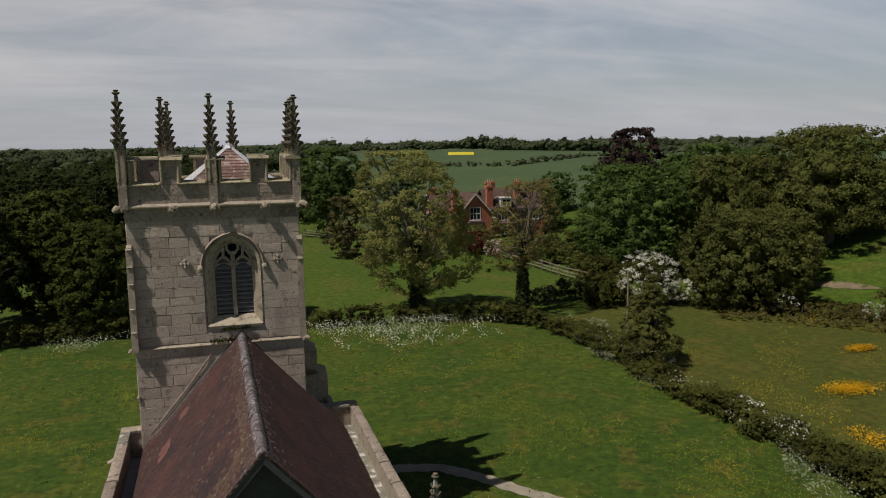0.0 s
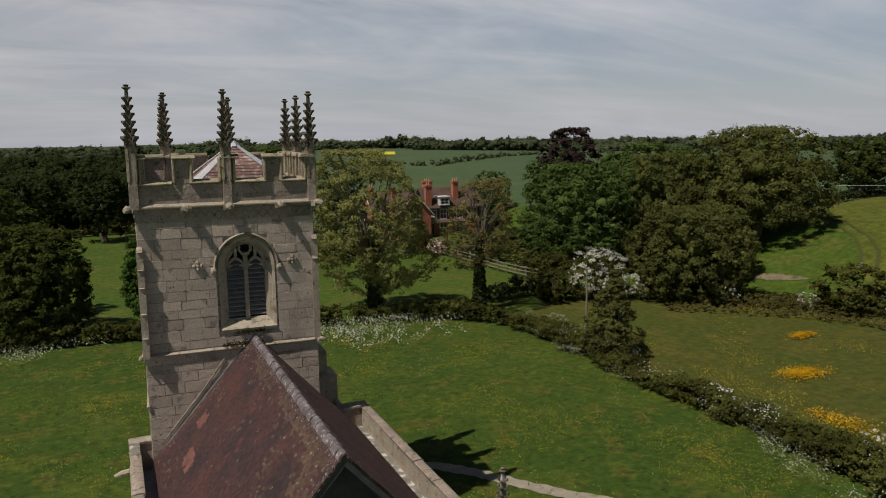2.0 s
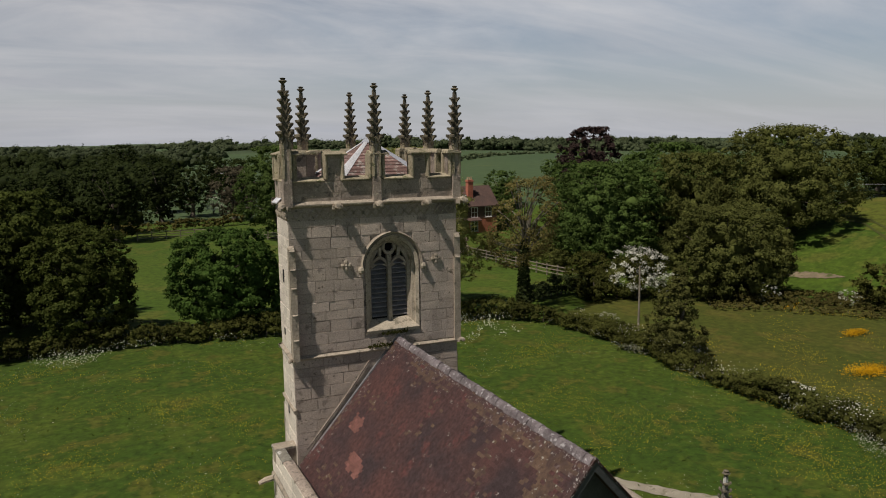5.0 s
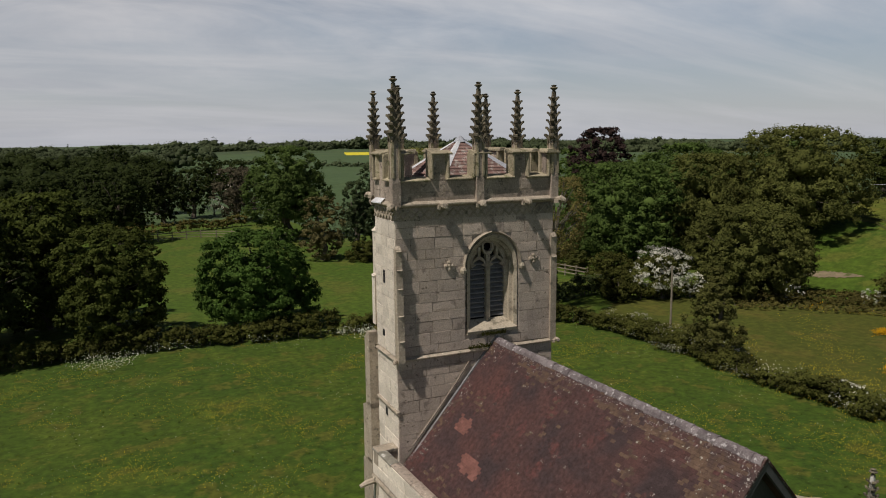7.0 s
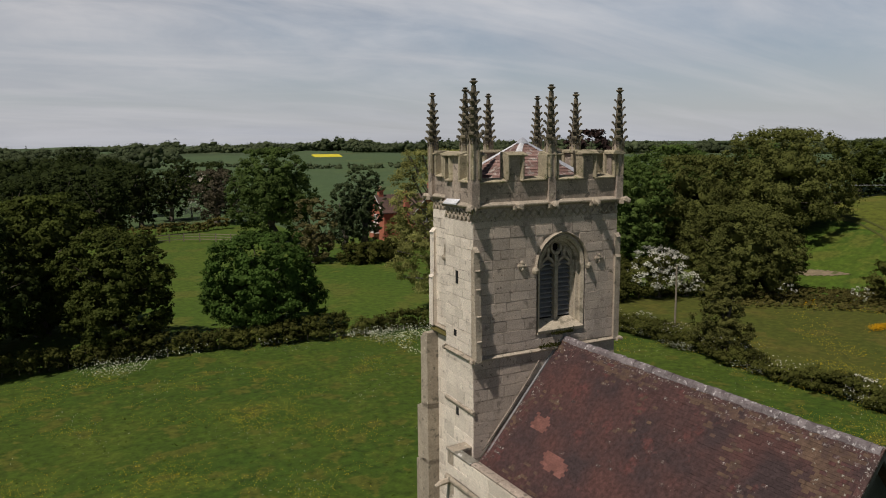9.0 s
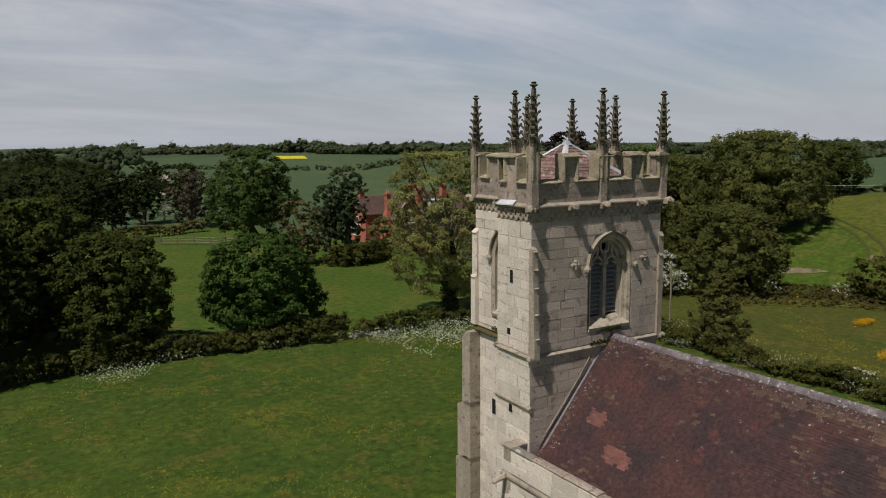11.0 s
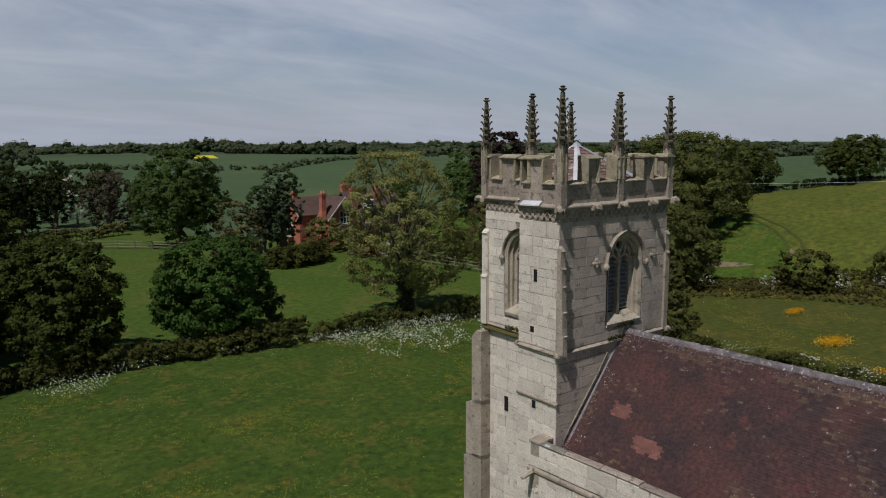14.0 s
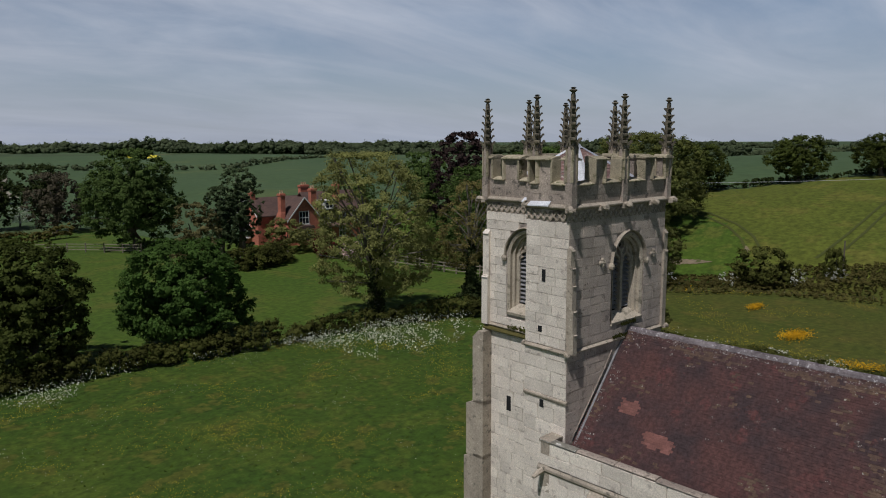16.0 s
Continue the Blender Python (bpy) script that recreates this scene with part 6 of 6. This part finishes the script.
def gable_roof(x0, x1, y0, y1, eave, ridge, along, over=0.3):
    g = Geo()
    if along == "y":
        c = (x0 + x1) / 2
        k = (ridge - eave) / (c - x0)
        for s in (-1, 1):
            e = c + s * (c - x0 + over)
            z = eave - over * k
            g.prism([(c, ridge), (e, z), (e, z + 0.14), (c, ridge + 0.14)], y0 - over, y1)
    else:
        c = (y0 + y1) / 2
        k = (ridge - eave) / (c - y0)
        for s in (-1, 1):
            e, z = c + s * (c - y0 + over), eave - over * k
            pts = [(x, y, zz) for x in (x0 - over, x1 + over) for y, zz in ((c, ridge), (e, z), (e, z + 0.14), (c, ridge + 0.14))]
            g.add(pts, [(0, 1, 2, 3), (4, 7, 6, 5), (0, 4, 5, 1), (1, 5, 6, 2), (2, 6, 7, 3), (3, 7, 4, 0)])
    return part("roof", g, PLAIN_TILE, house, "brown plain-tile gabled roof")


def chimney(x, y, w, d, z0, z1, pots):
    ch = part("chimney", Geo().box(x - w / 2, x + w / 2, y - d / 2, y + d / 2, z0, z1).box(x - w / 2 - 0.09, x + w / 2 + 0.09, y - d / 2 - 0.09, y + d / 2 + 0.09, z1 - 0.32, z1 - 0.12), BRICK, house, "tall red-brick chimney stack")
    for k in range(pots):
        px = x + (k - (pots - 1) / 2) * 0.34
        part("chimney_pot", Geo().square(px, y, [(0.12, z1), (0.09, z1 + 0.3), (0.12, z1 + 0.42)], 8), POT, ch, "buff clay chimney pot")


HF = pose(0, 98.2, 0)
GX = 36.45
part("wall", Geo().prism([(GX - 2.6, -0.5), (GX + 2.6, -0.5), (GX + 2.6, 3.7), (GX, 6.6), (GX - 2.6, 3.7)], 98.2, 104), BRICK, house, "red-brick gabled front wing")
part("wall", Geo().box(39.5, 48.5, 100.2, 106, -0.5, 4.3), BRICK, house, "red-brick main range")
part("hung_tiles", Geo().box(39.6, 48.5, 100.165, 100.2, 2.3, 4.3), PLAIN_TILE, house, "dark plum tile-hanging on the upper storey")
part("wall", Geo().box(31.2, 39.5, 101.8, 107, -0.5, 4.2), BRICK, house, "red-brick rear wing")
part("wall", Geo().add([(31.2, y, z) for y, z in ((101.8, 4.2), (107, 4.2), (104.4, 6.4))] + [(31.5, y, z) for y, z in ((101.8, 4.2), (107, 4.2), (104.4, 6.4))], [(0, 1, 2), (3, 5, 4), (0, 2, 5, 3), (1, 4, 5, 2)]), BRICK, house, "sunlit brick gable end")
gable_roof(GX - 2.6, GX + 2.6, 98.2, 104.2, 3.7, 6.6, "y")
gable_roof(39.3, 48.5, 100.2, 106, 4.3, 6.9, "x")
gable_roof(31.2, 40, 101.8, 107, 4.2, 6.4, "x")
for s in (-1, 1):
    part("bargeboard", Geo().prism([(GX, 6.78), (GX + s * 2.92, 3.54), (GX + s * 2.92, 3.34), (GX, 6.54)], 97.86, 97.93), WHITEPAINT, house, "pale painted bargeboard")
sash(HF, GX, 2.95, 1.5, 1.7, 2)
sash(HF, GX, 0.55, 2.0, 1.5, 3)
part("bay_roof", Geo().prism([(GX - 1.45, 2.25), (GX + 1.45, 2.25), (GX + 1.05, 2.7), (GX - 1.05, 2.7)], 97.4, 98.2), PLAIN_TILE, house, "small tiled bay roof")
part("bay", Geo().box(GX - 1.25, GX + 1.25, 97.5, 98.2, -0.4, 0.5), BRICK, house)
MF = pose(0, 100.2, 0)
for x, z, w, h in ((40.4, 2.5, 0.7, 1.3), (41.9, 2.5, 0.95, 1.4), (44.6, 2.5, 0.95, 1.4), (41.9, 0.4, 1.1, 1.4), (44.6, 0.4, 1.1, 1.4), (47.0, 2.5, 0.95, 1.4)):
    sash(MF, x, z, w, h, 1)
sash(side((31.2, 107), -90), 2.4, 2.2, 0.9, 1.4, 1)
part("dormer", Geo().box(41.2, 42.9, 99.9, 102.6, 4.5, 5.75).box(41.05, 43.05, 99.75, 102.8, 5.75, 5.86), WHITEPAINT, house, "white flat-topped dormer")
sash(pose(0, 99.88, 0), 42.05, 4.75, 1.2, 0.8, 1)
chimney(39.6, 100.6, 0.95, 0.7, 3.5, 7.7, 2)
chimney(33.75, 99.6, 0.72, 0.8, -0.5, 7.3, 2)
# the outer stack widens in two shoulders towards the ground
part("chimney_breast", Geo().add([(x, y, z) for x0, y0, y1, z in ((33.0, 98.9, 100.9, -0.5), (33.1, 98.9, 100.8, 3.0), (33.36, 99.15, 100.1, 4.6), (33.39, 99.2, 100.0, 4.7)) for x, y in ((x0, y0), (33.95, y0), (33.95, y1), (x0, y1))], [(4 * k + i, 4 * k + (i + 1) % 4, 4 * k + 4 + (i + 1) % 4, 4 * k + 4 + i) for k in range(3) for i in range(4)] + [(12, 13, 14, 15)]), BRICK, house, "stepped brick chimney breast")
chimney(42.0, 106.5, 1.5, 0.7, 4, 7.9, 3)
chimney(44.5, 101.6, 0.85, 0.8, 4.4, 8.1, 3)
chimney(31.9, 104.4, 0.7, 0.7, 5, 7.4, 2)
part("pent_roof", Geo().add([(x, y, z) for x in (40.9, 45.4) for y, z in ((99.2, 1.95), (99.2, 2.08), (100.2, 2.45), (100.2, 2.3))], [(0, 1, 5, 4), (1, 2, 6, 5), (2, 3, 7, 6), (3, 0, 4, 7), (0, 3, 2, 1), (4, 5, 6, 7)]), PLAIN_TILE, house, "tiled pent roof over the ground-floor windows")
porch = part("porch", Geo().prism([(38.9, 2.0), (40.9, 2.0), (39.9, 3.1)], 98.7, 100.2).box(39.0, 39.15, 98.75, 98.9, -0.4, 2.0).box(40.65, 40.8, 98.75, 98.9, -0.4, 2.0), TIMBER, house, "timber gabled porch")
part("door", Geo().box(39.5, 40.35, 100.1, 100.19, -0.4, 1.75), GABLE, house, "dark front door")

for s in (-1, 1):
    g = Geo().add([(x, 104.4 + s * y, z) for x in (30.86, 30.93) for y, z in ((0.0, 6.62), (0.0, 6.42), (2.9, 3.95), (2.9, 4.15))], [(0, 1, 2, 3), (4, 7, 6, 5), (0, 4, 5, 1), (1, 5, 6, 2), (2, 6, 7, 3), (3, 7, 4, 0)])
    part("bargeboard", g, WHITEPAINT, house)
# white bay window on the gable end
bay = part("bay_window", Geo().box(30.55, 31.2, 103.5, 105.3, 0.9, 1.1).box(30.5, 31.2, 103.4, 105.4, 2.35, 2.5).box(30.55, 30.65, 103.5, 103.62, 1.1, 2.35).box(30.55, 30.65, 104.34, 104.46, 1.1, 2.35).box(30.55, 30.65, 105.18, 105.3, 1.1, 2.35), WHITEPAINT, house, "white painted bay window")
part("pane", Geo().box(30.62, 31.15, 103.56, 105.24, 1.1, 2.35), GLASS, bay, "dark glass")

# ---- fence, post, cable ----
def rail_fence(line, label):
    fence = thing("fence", pose(0, 0, 0), label, "fence")
    posts = []
    for a, b in zip(line, line[1:]):
        posts += [(a[0], a[1]), ((a[0] + b[0]) / 2, (a[1] + b[1]) / 2)]
    posts.append(line[-1])
    for x, y in posts:
        z = ground_z(x, y)
        part("post", Geo().box(x - 0.07, x + 0.07, y - 0.07, y + 0.07, z - 0.2, z + 1.25), TIMBER, fence)
    for a, b in zip(posts, posts[1:]):
        za, zb = ground_z(*a), ground_z(*b)
        for h in (0.35, 0.72, 1.1):
            part("rail", Geo().tube([(a[0] - 0.09, a[1], za + h), (b[0] - 0.09, b[1], zb + h)], [0.06, 0.06], 4), TIMBER, fence)


rail_fence([(33.6, 86.0), (33.9, 82), (34.2, 78), (34.5, 74), (34.7, 70), (35.0, 66.5), (35.6, 63.5), (36.4, 60.5)], "bleached timber post-and-rail fence beside the garden")
rail_fence([(-2.0, 117.0), (2.0, 117.4), (6.0, 117.2), (10.0, 114.5), (13.5, 111.0), (16.8, 107.0)], "post-and-rail fence across the back of the paddock")
zg = ground_z(28.2, 44.5)
post = thing("wooden_pole", pose(28.2, 44.5, zg), "slender pale wooden pole in the pasture", "pole")
part("shaft", Geo().tube([(0, 0, -0.3), (0.02, 0, 2.4), (0, 0.03, 4.9)], [0.085, 0.075, 0.06], 8), TIMBER, post)
part("cap", Geo().square(0, 0.03, [(0.07, 4.88), (0.07, 4.93), (0.01, 4.98)], 8), TIMBER, post)
zg = ground_z(54.6, 33.6)
post = thing("wooden_pole", pose(54.6, 33.6, zg), "short dark post in the field hedge", "pole")
part("shaft", Geo().tube([(0, 0, -0.3), (0, 0, 3.6)], [0.08, 0.06], 8), BARK, post)

cable = thing("overhead_cable", pose(0, 0, 0), "thin pale overhead cable on wooden poles across the hill", "cable")
ends = [(68.2, 76.0, 8.1), (76.4, 22.0, 10.9)]
span = [Vector(ends[0]).lerp(Vector(ends[1]), k / 24) - Vector((0, 0, 0.35 * (1 - (k / 12 - 1) ** 2))) for k in range(25)]
part("wire", Geo().tube(span, [0.016] * 25, 5), FLASH, cable)
for x, y, z in ends:
    part("pole", Geo().tube([(x, y, ground_z(x, y) - 0.3), (x, y, z + 0.25)], [0.13, 0.10], 8), TIMBER, cable)
    part("insulator", Geo().square(x, y, [(0.03, z - 0.06), (0.06, z), (0.03, z + 0.05)], 8), WHITEPAINT, cable)
strip("lane", [(31.0, 226.0), (34.0, 246.0), (40.0, 275.0), (49.0, 312.0), (57.0, 345.0)], 3.2, GRAVEL, "pale country lane running between the fields", "lane", 0.25)
barn = thing("barn", pose(31.0, 246.0, ground_z(31, 246), 0, 0, 20), "small pale-walled barn with a grey roof beside the lane", "barn")
part("wall", Geo().prism([(-2.2, -0.3), (2.2, -0.3), (2.2, 2.5), (0, 4.2), (-2.2, 2.5)], -2.6, 2.6), POT, barn)
for k in (-1, 1):
    part("roof", Geo().prism([(0, 4.25), (k * 2.5, 2.3), (k * 2.5, 2.45), (0, 4.42)], -2.9, 2.9), SLATE, barn)
part("door", Geo().box(-0.7, 0.7, -2.66, -2.6, -0.2, 2.0), GABLE, barn)

# ---- single stones and tiles ----
lay_stones()
lay_tiles()
